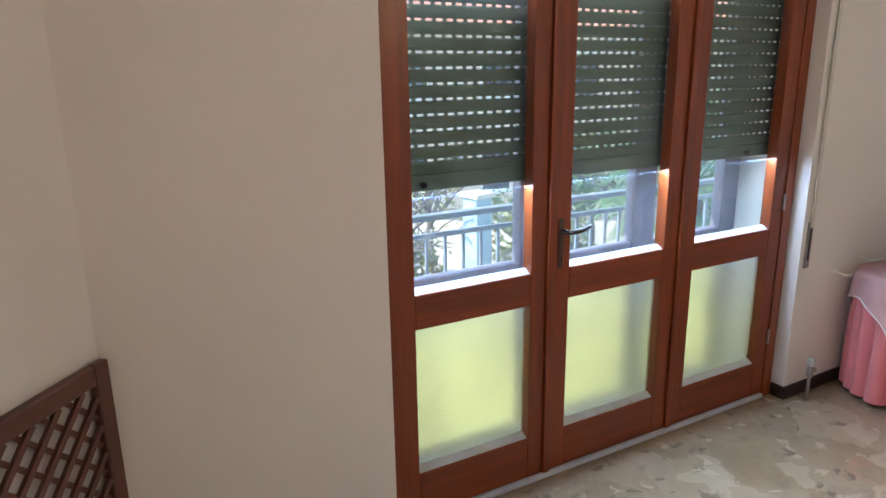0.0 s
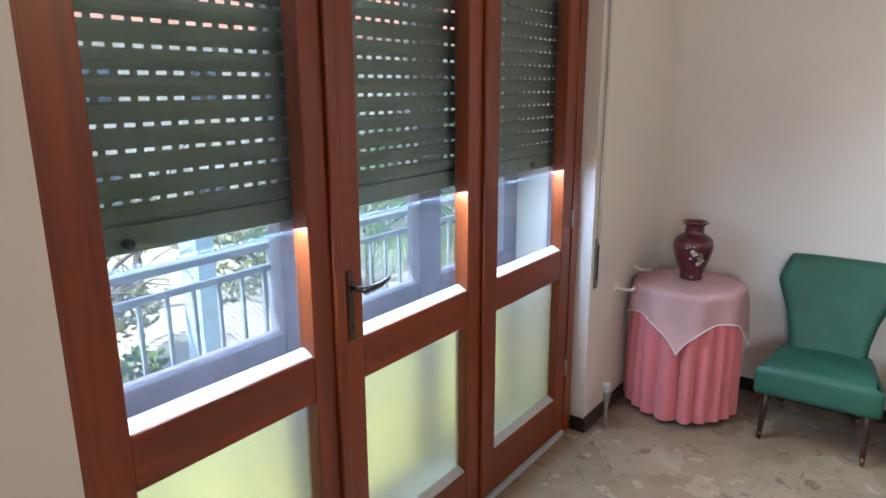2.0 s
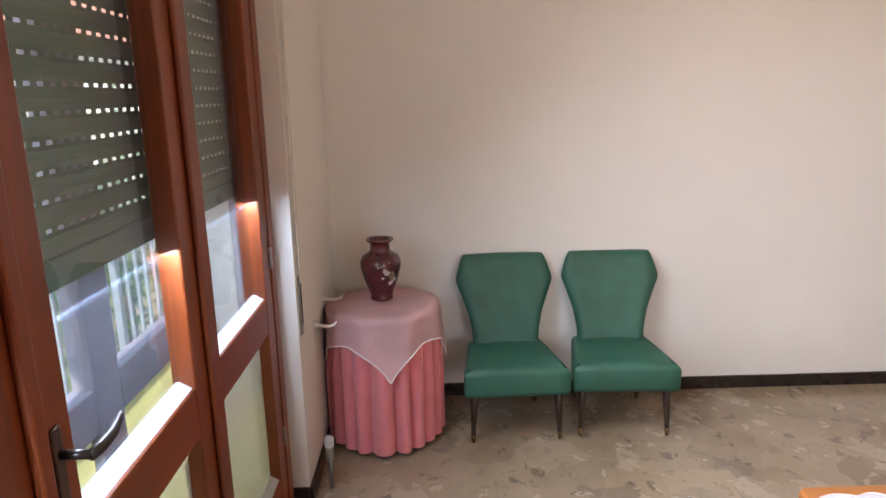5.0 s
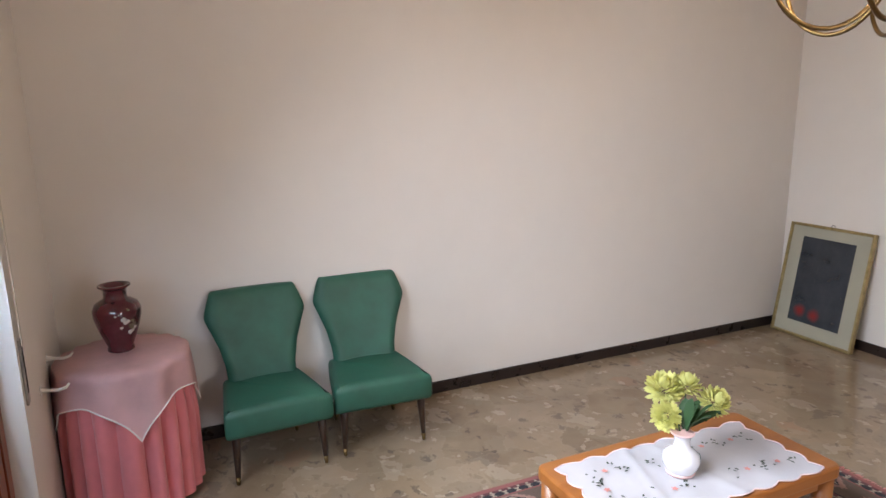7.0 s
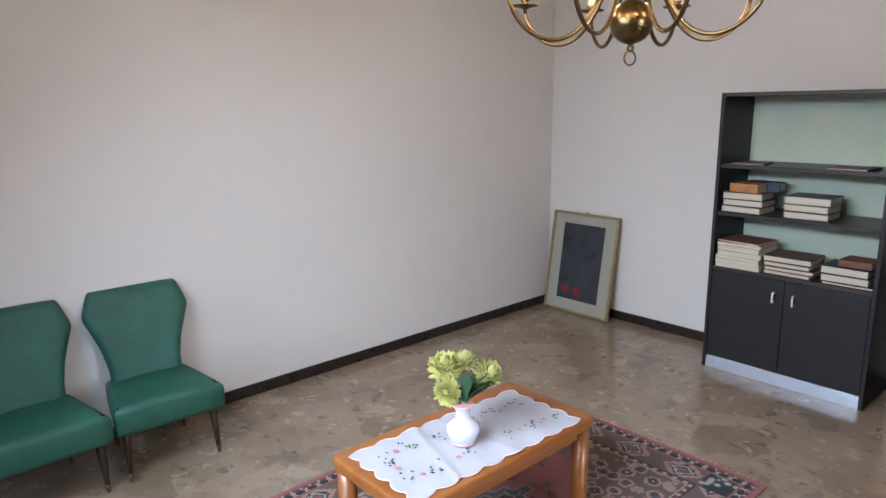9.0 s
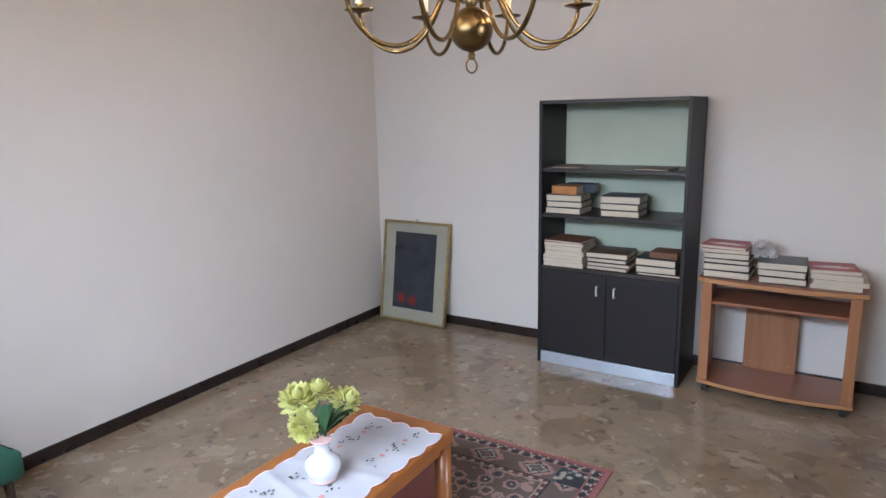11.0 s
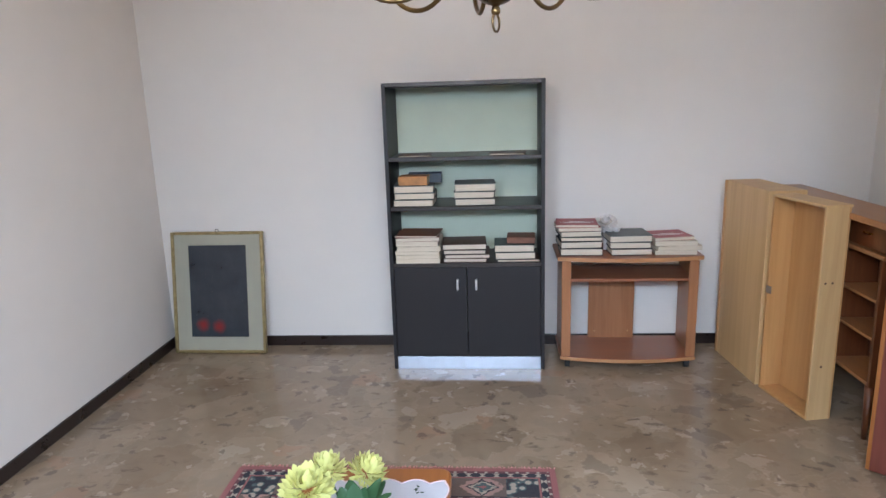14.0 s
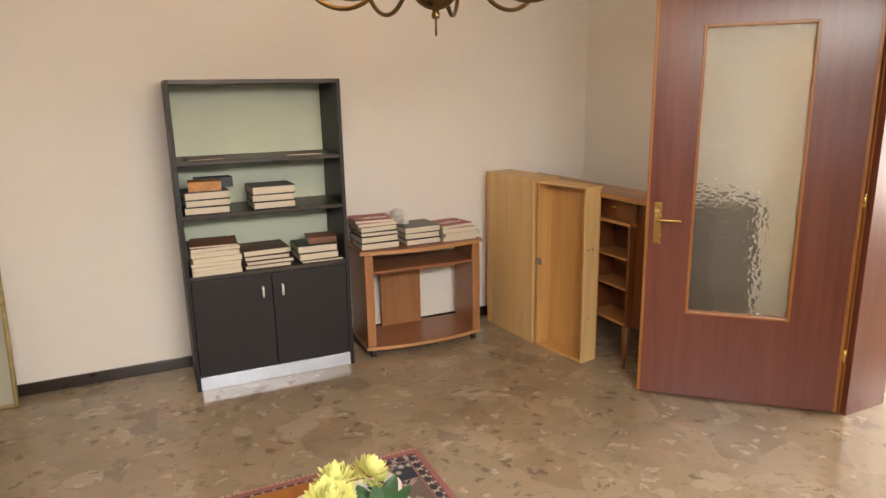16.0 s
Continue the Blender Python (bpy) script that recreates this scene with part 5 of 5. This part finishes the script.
# crumpled cloth flower between the stacks
bm = bmesh.new()
rnd = random.Random(3)
flower_head(bm, (0, 0, 0.07), (0.2, 0.4, 0.9), 0.062, rnd)
flower_head(bm, (-0.04, 0.01, 0.03), (-0.6, 0.4, 0.5), 0.045, rnd)
tube(bm, [(0, -0.01, -0.09), (0, 0, 0.06)], 0.012, 8)
tagged(part("cloth_flower", bm, LACE, None, smooth=True), "crumpled off-white cloth flower between book stacks", "ornament").location = (1.008, -2.50, TZ + 0.0905)

# ---- drawers standing on end ----
dr = thing("drawer", 0.244, -2.090, 0, 4.5, "large plywood drawer standing on end, its base facing out", "drawer", "loose drawers on end")
part("base_panel", box(-0.012, 0.0, -0.525, 0.0, 0.0, 1.083, 0.002), PLY, dr)
for y0, y1 in ((-0.525, -0.510), (-0.015, 0.0)):
    part("long_side", box(-0.20, -0.0125, y0, y1, 0, 1.083, 0.002), PLY, dr)
for z0, z1 in ((0.0, 0.015), (1.068, 1.083)):
    part("short_side", box(-0.20, -0.0125, -0.5095, -0.0155, z0, z1, 0.002), PLY, dr)
part("edge_strip", box(-0.004, 0.004, -0.5255, -0.500, 0.001, 1.082, 0.002), PLYWARM, dr)

d2 = thing("drawer", 0.160, -1.667, 0, 10.5, "large varnished plywood drawer standing on end, open side out", "drawer", "loose drawers on end")
part("base_panel", box(-0.125, -0.116, -0.405, 0.0, 0.0, 1.060, 0.002), PLYWARM, d2)
part("long_side", box(-0.1155, 0.0, -0.405, -0.391, 0, 1.060, 0.002), PLYWARM, d2)
part("long_side", box(-0.1155, 0.0, -0.014, 0.0, 0, 1.060, 0.002), PLY, d2)
part("short_side", box(-0.1155, 0.0, -0.3905, -0.0145, 0.0, 0.014, 0.002), PLYWARM, d2)
part("short_side", box(-0.128, 0.004, -0.410, 0.006, 1.0605, 1.073, 0.002), PLY, d2)
part("stain", box(-0.002, 0.001, -0.404, -0.360, 0.545, 0.585, 0.0), plain("grey_label", (0.22, 0.17, 0.13), 0.7), d2, "grey square label")
for x, z in ((-0.095, 0.70), (-0.06, 0.70), (-0.08, 0.28)):
    part("knot", lathe([(0.006, 0.0), (0.006, 0.0006), (0.004, 0.001)], 10), KNOT, d2).matrix_basis = pose(x + 0.03, 0.0, z, -90, 0, 0)

# ---- writing desk behind the door ----
dk = thing("writing_desk", -0.03, -1.50, 0, 0, "walnut writing desk with open shelves on tapered legs", "desk")
part("desk_top", box(-0.165, 0.075, -1.20, 0.235, 1.005, 1.035, 0.004), DESKTOP, dk)
part("side_panel", box(-0.15, 0.030, 0.008, 0.028, 0.265, 0.855, 0.003), DESKWOOD, dk)
part("side_panel", box(-0.15, 0.030, -0.33, -0.31, 0.265, 0.83, 0.003), DESKWOOD, dk)
part("side_panel", box(-0.15, 0.0, -1.18, -1.16, 0.265, 1.005, 0.003), DESKWOOD, dk)
part("side_panel", box(-0.15, 0.0, 0.205, 0.225, 0.265, 1.005, 0.003), DESKWOOD, dk, "dark end panel")
part("back_panel", box(-0.16, -0.151, -1.18, 0.225, 0.265, 1.005, 0.002), DESKWOOD, dk)
part("bottom_panel", box(-0.15, 0.028, -1.16, 0.008, 0.265, 0.283, 0.003), DESKTOP, dk)
part("end_panel", box(-0.15, -0.012, 0.03, 0.204, 0.265, 1.004, 0.003), DESKWOOD, dk)
for z in (0.475, 0.652):
    part("shelf", box(-0.15, 0.020, -0.309, 0.007, z, z + 0.014, 0.002), DESKTOP, dk)
part("divider", box(-0.15, 0.034, -1.159, 0.028, 0.857, 0.877, 0.003), DESKTOP, dk)
dd = part("drawer_front", box(-0.015, 0.010, -0.305, 0.045, 0.880, 1.003, 0.003), DESKWOOD, dk)
part("handle", box(0.010, 0.022, -0.165, -0.105, 0.945, 0.953, 0.002), GOLD, dd, "small brass pull")
part("door_front", box(-0.015, 0.004, -1.158, -0.34, 0.285, 0.825, 0.003), DESKWOOD, dk)
for y in (0.0, -1.16):
    for x in (0.005, -0.135):
        bm = bmesh.new()
        tube(bm, [(x, y, 0.266), (x + (0.008 if x > -0.1 else -0.012), y + (0.008 if y > -0.5 else -0.012), 0.0)], [0.024, 0.011], 10)
        part("leg", bm, DESKWOOD, dk, smooth=True)

# ---- low dark cabinet added in the corner to darken the door's glass ----
cab = thing("cabinet", -0.600, -1.50, 0, 0, "unseen low dark wooden cabinet added to darken the door's glass", "cabinet")
part("body", box(0.0, 0.30, 0.0, 0.37, 0.10, 0.97, 0.004), DARKCAB, cab)
part("top_panel", box(-0.005, 0.315, -0.01, 0.38, 0.971, 0.995, 0.004), DARKCAB, cab)
cab_door = part("door", box(0.301, 0.316, 0.006, 0.364, 0.11, 0.965, 0.003), DARKCAB, cab)
part("knob", lathe([(0.006, 0), (0.005, 0.010), (0.011, 0.016), (0.009, 0.022)], 12), GOLD, cab_door, "brass knob").matrix_basis = pose(0.316, 0.32, 0.58, 0, 90, 0)
for x in (0.025, 0.275):
    for y in (0.025, 0.345):
        bm = bmesh.new()
        tube(bm, [(x, y, 0.101), (x, y, 0.0)], [0.018, 0.012], 10)
        part("leg", bm, DARKCAB, cab, smooth=True)

# ---- the open door with figured glass, and its lining ----
DA = math.degrees(math.atan2(-1.222 + 0.585, 0.10 + 0.575))
door = thing("door_1", -0.575, -0.585, 0, DA, "open mahogany veneered door with a tall figured glass pane", "door", kind="structure")
DW, DH, G0, G1, GZ0, GZ1 = 0.928, 2.10, 0.235, 0.725, 0.47, 1.90
door_parts = [("stile", 0.0, G0, 0.012, DH), ("stile", G1, DW, 0.012, DH), ("rail", G0, G1, 0.012, GZ0), ("rail", G0, G1, GZ1, DH)]
for name, x0, x1, z0, z1 in door_parts:
    part(name, box(x0, x1, -0.02, 0.02, z0, z1, 0.0), MAHOGANY, door)
for x0, x1, z0, z1 in ((G0, G0 + 0.014, GZ0, GZ1), (G1 - 0.014, G1, GZ0, GZ1), (G0 + 0.014, G1 - 0.014, GZ0, GZ0 + 0.014), (G0 + 0.014, G1 - 0.014, GZ1 - 0.014, GZ1)):
    part("glazing_bead", box(x0, x1, -0.024, 0.024, z0, z1, 0.003), EDGEWOOD, door, "orange brown glazing bead")


def rippled_pane(x0, x1, z0, z1, step=0.0042):
    """A glass sheet, flat behind, its front pressed into small drops and ripples."""
    nx, nz = int((x1 - x0) / step), int((z1 - z0) / step)
    xs = [x0 + (x1 - x0) * i / nx for i in range(nx + 1)]
    zs = [z0 + (z1 - z0) * k / nz for k in range(nz + 1)]

    def lift(x, z):
        a = noise.noise(Vector((x * 62, z * 78, 0.3)))
        b = noise.noise(Vector((x * 31 + 5, z * 40, 2.7)))
        return 0.0075 * abs(a) + 0.0036 * b

    verts = [(x, 0.003 + lift(x, z), z) for z in zs for x in xs]
    verts += [(x, -0.002, z) for z in (z0, z1) for x in (x0, x1)]
    w, n = nx + 1, (nx + 1) * (nz + 1)
    faces = [(k * w + i, (k + 1) * w + i, (k + 1) * w + i + 1, k * w + i + 1) for k in range(nz) for i in range(nx)]
    faces.append((n, n + 1, n + 3, n + 2))
    me = bpy.data.meshes.new("figured_pane")
    me.from_pydata(verts, [], faces)
    me.polygons.foreach_set("use_smooth", [True] * len(me.polygons))
    me.materials.append(FIGURED)
    ob = new("figured_pane", me)
    ob.parent = door
    return tagged(ob, label="rippled figured glass")


pane = rippled_pane(G0 + 0.012, G1 - 0.012, GZ0 + 0.012, GZ1 - 0.012)
pane.visible_shadow = False
part("door_edge", box(DW, DW + 0.016, -0.021, 0.021, 0.012, DH, 0.003), EDGEWOOD, door, "orange brown edge strip")
part("door_edge", box(-0.016, 0.0, -0.021, 0.021, 0.012, DH, 0.003), EDGEWOOD, door, "orange brown edge strip")
for s in (1, -1):
    pl = part("handle_plate", box(DW - 0.062, DW - 0.024, min(s * 0.02, s * 0.025), max(s * 0.02, s * 0.025), 0.835, 1.05, 0.002), GOLD, door, "polished brass handle plate")
    bm = bmesh.new()
    tube(bm, [(DW - 0.043, s * 0.022, 0.965), (DW - 0.043, s * 0.065, 0.965), (DW - 0.055, s * 0.070, 0.965), (DW - 0.10, s * 0.070, 0.966), (DW - 0.155, s * 0.068, 0.963)], [0.009, 0.008, 0.009, 0.008, 0.007], 10)
    part("lever", bm, GOLD, pl, smooth=True)
for hz in (0.28, 1.05, 1.85):
    bm = bmesh.new()
    tube(bm, [(-0.022, 0.016, hz), (-0.022, 0.016, hz + 0.07)], 0.007, 8)
    part("hinge", bm, GOLD, door, smooth=True)
lining = thing("door_frame", 0, 0, 0, 0, "mahogany door lining and casing around the doorway", "door frame", kind="structure")
part("jamb", box(X0 - 0.29, X0 + 0.012, DY0 - 0.002, DY0 + 0.028, 0, 2.14, 0.002), MAHOGANY, lining)
part("jamb", box(X0 - 0.29, X0 + 0.012, DY1 - 0.028, DY1 + 0.002, 0, 2.14, 0.002), MAHOGANY, lining)
part("head", box(X0 - 0.29, X0 + 0.012, DY0 + 0.028, DY1 - 0.028, 2.11, 2.14, 0.002), MAHOGANY, lining)
for y0, y1 in ((DY0 - 0.075, DY0 - 0.003), (DY1 + 0.003, DY1 + 0.075)):
    part("casing", box(X0 + 0.001, X0 + 0.016, y0, y1, 0, 2.20, 0.004), EDGEWOOD, lining)
part("casing", box(X0 + 0.001, X0 + 0.016, DY0 - 0.002, DY1 + 0.002, 2.141, 2.20, 0.004), EDGEWOOD, lining)

# ---- garden outside, one storey below ----
GZ = -2.9


def ground_material():
    m, t, b = nodes("garden_ground")
    v = coords(t, kind="Position")
    n1, n2 = noise_tex(t, v, 0.25, 5.0), noise_tex(t, v, 3.0, 6.0)
    f = calc(t, "ADD", calc(t, "MULTIPLY", n1, 0.7), calc(t, "MULTIPLY", n2, 0.3))
    t.links.new(ramp(t, f, [(0.36, (0.045, 0.085, 0.022)), (0.48, (0.12, 0.15, 0.05)), (0.58, (0.30, 0.26, 0.17))]), b.inputs["Base Color"])
    b.inputs["Roughness"].default_value = 0.95
    bump(t, b, n2, 0.6, 0.05)
    return m


GREEN1 = translucent("garden_leaf", (0.085, 0.16, 0.035), 0.35)
GREEN2 = translucent("yellowing_leaf", (0.20, 0.22, 0.06), 0.35)
PALM = translucent("palm_frond", (0.10, 0.20, 0.07), 0.35)
BARK = plain("bark", (0.13, 0.10, 0.075), 0.9, 0.3, 8, 0.8, 40)
STUCCO = wall_paint("pale_stucco", (0.66, 0.58, 0.46))
STUCCO2 = wall_paint("white_stucco", (0.78, 0.74, 0.66))
TILE = plain("roof_tile", (0.36, 0.15, 0.085), 0.85, 0.25, 4, 0.6, 12)
PAVING = plain("pale_paving", (0.44, 0.40, 0.34), 0.85, 0.12, 1.5, 0.3)
POSTBLUE = plain("light_blue_post", (0.40, 0.55, 0.66), 0.5, 0.1)
DARKPANE = plain("dark_window", (0.03, 0.04, 0.05), 0.1)

structure("ground", box(-400, 400, -400, 800, GZ - 0.3, GZ, 0), ground_material(), "garden ground of grass and dry soil", "ground")
structure("pavement", prism([(-6, 5.2), (6.8, 5.2), (15, 12), (30, 30), (14, 30), (4, 13), (-6, 10)], 0.03, "Z"), PAVING, "pale sunlit paved driveway", "pavement").location.z = GZ
structure("house_wall", box(-6, 9, 2.415, 2.46, -3.2, -0.17, 0), STUCCO, "pale stucco wall of this house below the balcony", "wall")


def leaf_cloud(bm, c, r, count, size, rnd):
    for _ in range(count):
        d = Vector((rnd.gauss(0, 1), rnd.gauss(0, 1), rnd.gauss(0, 1))).normalized() * r * rnd.uniform(0.35, 1.0) ** 0.6
        p = Vector(c) + Vector((d.x, d.y, d.z * 0.8))
        a, b = Vector((rnd.gauss(0, 1), rnd.gauss(0, 1), rnd.gauss(0, 1))).normalized(), None
        b = a.orthogonal().normalized()
        s = size * rnd.uniform(0.6, 1.4)
        bm.faces.new([bm.verts.new(p + a * s), bm.verts.new(p + b * s * 0.45), bm.verts.new(p - a * s), bm.verts.new(p - b * s * 0.45)])


def tree(name, x, y, height, crown, material, seed, label, count=900, bare=False):
    rnd = random.Random(seed)
    tr = thing(name, x, y, GZ, 0, label, "shrub" if name == "shrub" else "tree")
    bm = bmesh.new()
    tube(bm, [(0, 0, -0.05), (0.05, 0.02, height * 0.3), (0.0, 0.08, height * 0.62)], [0.11, 0.085, 0.05], 8)
    tips = []
    for k in range(11 if bare else 7):
        a = k * 2.4 + rnd.uniform(-0.4, 0.4)
        base = Vector((0.03, 0.04, height * rnd.uniform(0.3, 0.6)))
        end = base + Vector((math.cos(a) * crown * rnd.uniform(0.6, 1.1), math.sin(a) * crown * rnd.uniform(0.6, 1.1), height * rnd.uniform(0.12, 0.4)))
        mid = base.lerp(end, 0.5) + Vector((0, 0, 0.12))
        tube(bm, [base, mid, end], [0.045, 0.03, 0.012], 6)
        tips.append(end)
        for _ in range(7 if bare else 2):
            q = mid.lerp(end, rnd.random())
            e = q + Vector((rnd.uniform(-0.6, 0.6), rnd.uniform(-0.6, 0.6), rnd.uniform(-0.1, 0.6)))
            tube(bm, [q, q.lerp(e, 0.5) + Vector((0, 0, 0.06)), e], [0.014, 0.010, 0.005], 5)
            tips.append(e)
    part("trunk", bm, BARK, tr, smooth=True)
    bm = bmesh.new()
    per = max(6, count // len(tips))
    for e in tips:
        leaf_cloud(bm, e, crown * (0.22 if bare else 0.42), per, 0.045 if bare else 0.085, rnd)
    part("crown", bm, material, tr)
    return tr


tree("tree", 4.0, 9.6, 3.2, 1.2, GREEN2, 5, "bare-branched garden tree with few yellowing leaves", 260, True)
tree("tree", 6.9, 13.5, 3.6, 1.5, GREEN2, 8, "bare-branched garden tree with few yellowing leaves", 350, True)
tree("tree", 9.6, 9.6, 3.6, 1.5, GREEN1, 6, "leafy green garden tree", 1800)
tree("tree", 12.5, 7.2, 4.2, 1.8, GREEN1, 9, "leafy green garden tree", 2000)
tree("tree", 9.0, 4.6, 4.4, 1.5, GREEN1, 15, "leafy green garden tree", 2000)
for k, (x, y, h, c) in enumerate(((2.6, 7.6, 1.3, 0.7), (3.3, 8.6, 1.2, 0.6), (7.6, 9.9, 1.8, 0.9), (8.6, 11.5, 1.9, 1.0), (5.0, 11.0, 1.5, 0.8), (11.0, 12.5, 2.4, 1.2))):
    tree("shrub", x, y, h, c, GREEN1 if k % 2 else GREEN2, 20 + k, "dense green garden shrub", 900)

# fan palm beyond the balcony
palm = thing("palm_tree", 6.3, 5.5, GZ, 0, "fan palm with green fronds lit by the sun", "tree")
bm = bmesh.new()
tube(bm, [(0, 0, -0.05), (0.04, 0, 1.2), (0, 0.03, 2.6), (0, 0, 3.3)], [0.17, 0.15, 0.14, 0.16], 10)
part("trunk", bm, BARK, palm, smooth=True)
rnd = random.Random(2)
for k in range(34):
    az = k * 2.39996
    el = radians(-38 + 110 * (k / 34) + rnd.uniform(-8, 8))
    root = Vector((0, 0, 3.25))
    d = Vector((math.cos(az) * math.cos(el), math.sin(az) * math.cos(el), math.sin(el)))
    hub = root + d * rnd.uniform(0.6, 0.85)
    side = d.cross(Vector((0, 0, 1))).normalized()
    up = side.cross(d)
    bm = bmesh.new()
    tube(bm, [root, root.lerp(hub, 0.5), hub], [0.016, 0.012, 0.010], 4)
    for j in range(-11, 12):
        a = radians(j * 9.5)
        f = d * math.cos(a) + side * math.sin(a)
        L = rnd.uniform(0.52, 0.68) * (1 - 0.12 * abs(j) / 11)
        tip = hub + f * L - Vector((0, 0, 0.16 * rnd.uniform(0.5, 1.3)))
        mid = hub + f * L * 0.55 + up * 0.02
        w = (f.cross(up)).normalized() * 0.020
        bm.faces.new([bm.verts.new(p) for p in (hub, mid + w, tip, mid - w)])
    part("frond", bm, PALM, palm)

# gate pillar, mesh fence and houses
post = thing("gate_pillar", 5.45, 9.0, GZ, 12, "light blue painted gate pillar", "pillar")
part("shaft", box(-0.17, 0.17, -0.17, 0.17, 0, 2.65, 0.02), POSTBLUE, post)
part("cap", box(-0.21, 0.21, -0.21, 0.21, 2.65, 2.73, 0.02), STUCCO2, post)
fence = thing("mesh_fence", 5.8, 9.2, GZ, 18, "grey wire mesh garden fence on steel posts", "fence")
for k in range(7):
    bm = bmesh.new()
    tube(bm, [(k * 1.6, 0, 0), (k * 1.6, 0, 1.6)], 0.025, 6)
    part("post", bm, RAILING, fence)
bm = bmesh.new()
for k in range(100):
    x = k * 0.12 - 1.5
    for s in (1, -1):
        x0 = x if s == 1 else x + 1.5
        xa, xb = max(0, min(9.6, x0)), max(0, min(9.6, x0 + s * 1.5))
        if abs(xb - xa) > 0.05:
            za, zb = abs(xa - x0), abs(xb - x0)
            tube(bm, [(xa, 0, 0.05 + za), (xb, 0, 0.05 + zb)], 0.004, 3)
part("wire_mesh", bm, RAILING, fence, "grey diamond wire mesh", kind="stuff")


def house(x, y, w, d, h, rz, mat, label):
    ho = thing("house", x, y, GZ, rz, label, "house")
    part("wall", box(-w / 2, w / 2, -d / 2, d / 2, -0.1, h, 0), mat, ho)
    part("roof", prism([(-d / 2 - 0.5, h), (d / 2 + 0.5, h), (0, h + 1.9)], w + 1.0, "X"), TILE, ho, "red tiled gable roof").location.x = -w / 2 - 0.5
    for fl in range(int(h // 2.9)):
        for k in range(int(w // 2.6)):
            wx = -w / 2 + 1.4 + k * 2.6
            wi = part("window", box(wx - 0.5, wx + 0.5, -d / 2 - 0.05, -d / 2 + 0.05, 0.95 + fl * 2.9, 2.3 + fl * 2.9, 0.01), STUCCO2, ho)
            part("pane", box(wx - 0.42, wx + 0.42, -d / 2 - 0.06, -d / 2 - 0.02, 1.03 + fl * 2.9, 2.22 + fl * 2.9, 0), DARKPANE, wi)
            part("sill", box(wx - 0.6, wx + 0.6, -d / 2 - 0.16, -d / 2 - 0.06, 0.88 + fl * 2.9, 0.95 + fl * 2.9, 0.01), STUCCO2, wi)


house(13.5, 21, 13, 8, 5.9, -32, STUCCO, "pale two-storey house across the drive")
house(-4.5, 24, 12, 8, 5.9, 12, STUCCO2, "white two-storey house behind the garden")
house(24, 12, 12, 8, 5.9, -62, STUCCO2, "white two-storey house behind the garden")
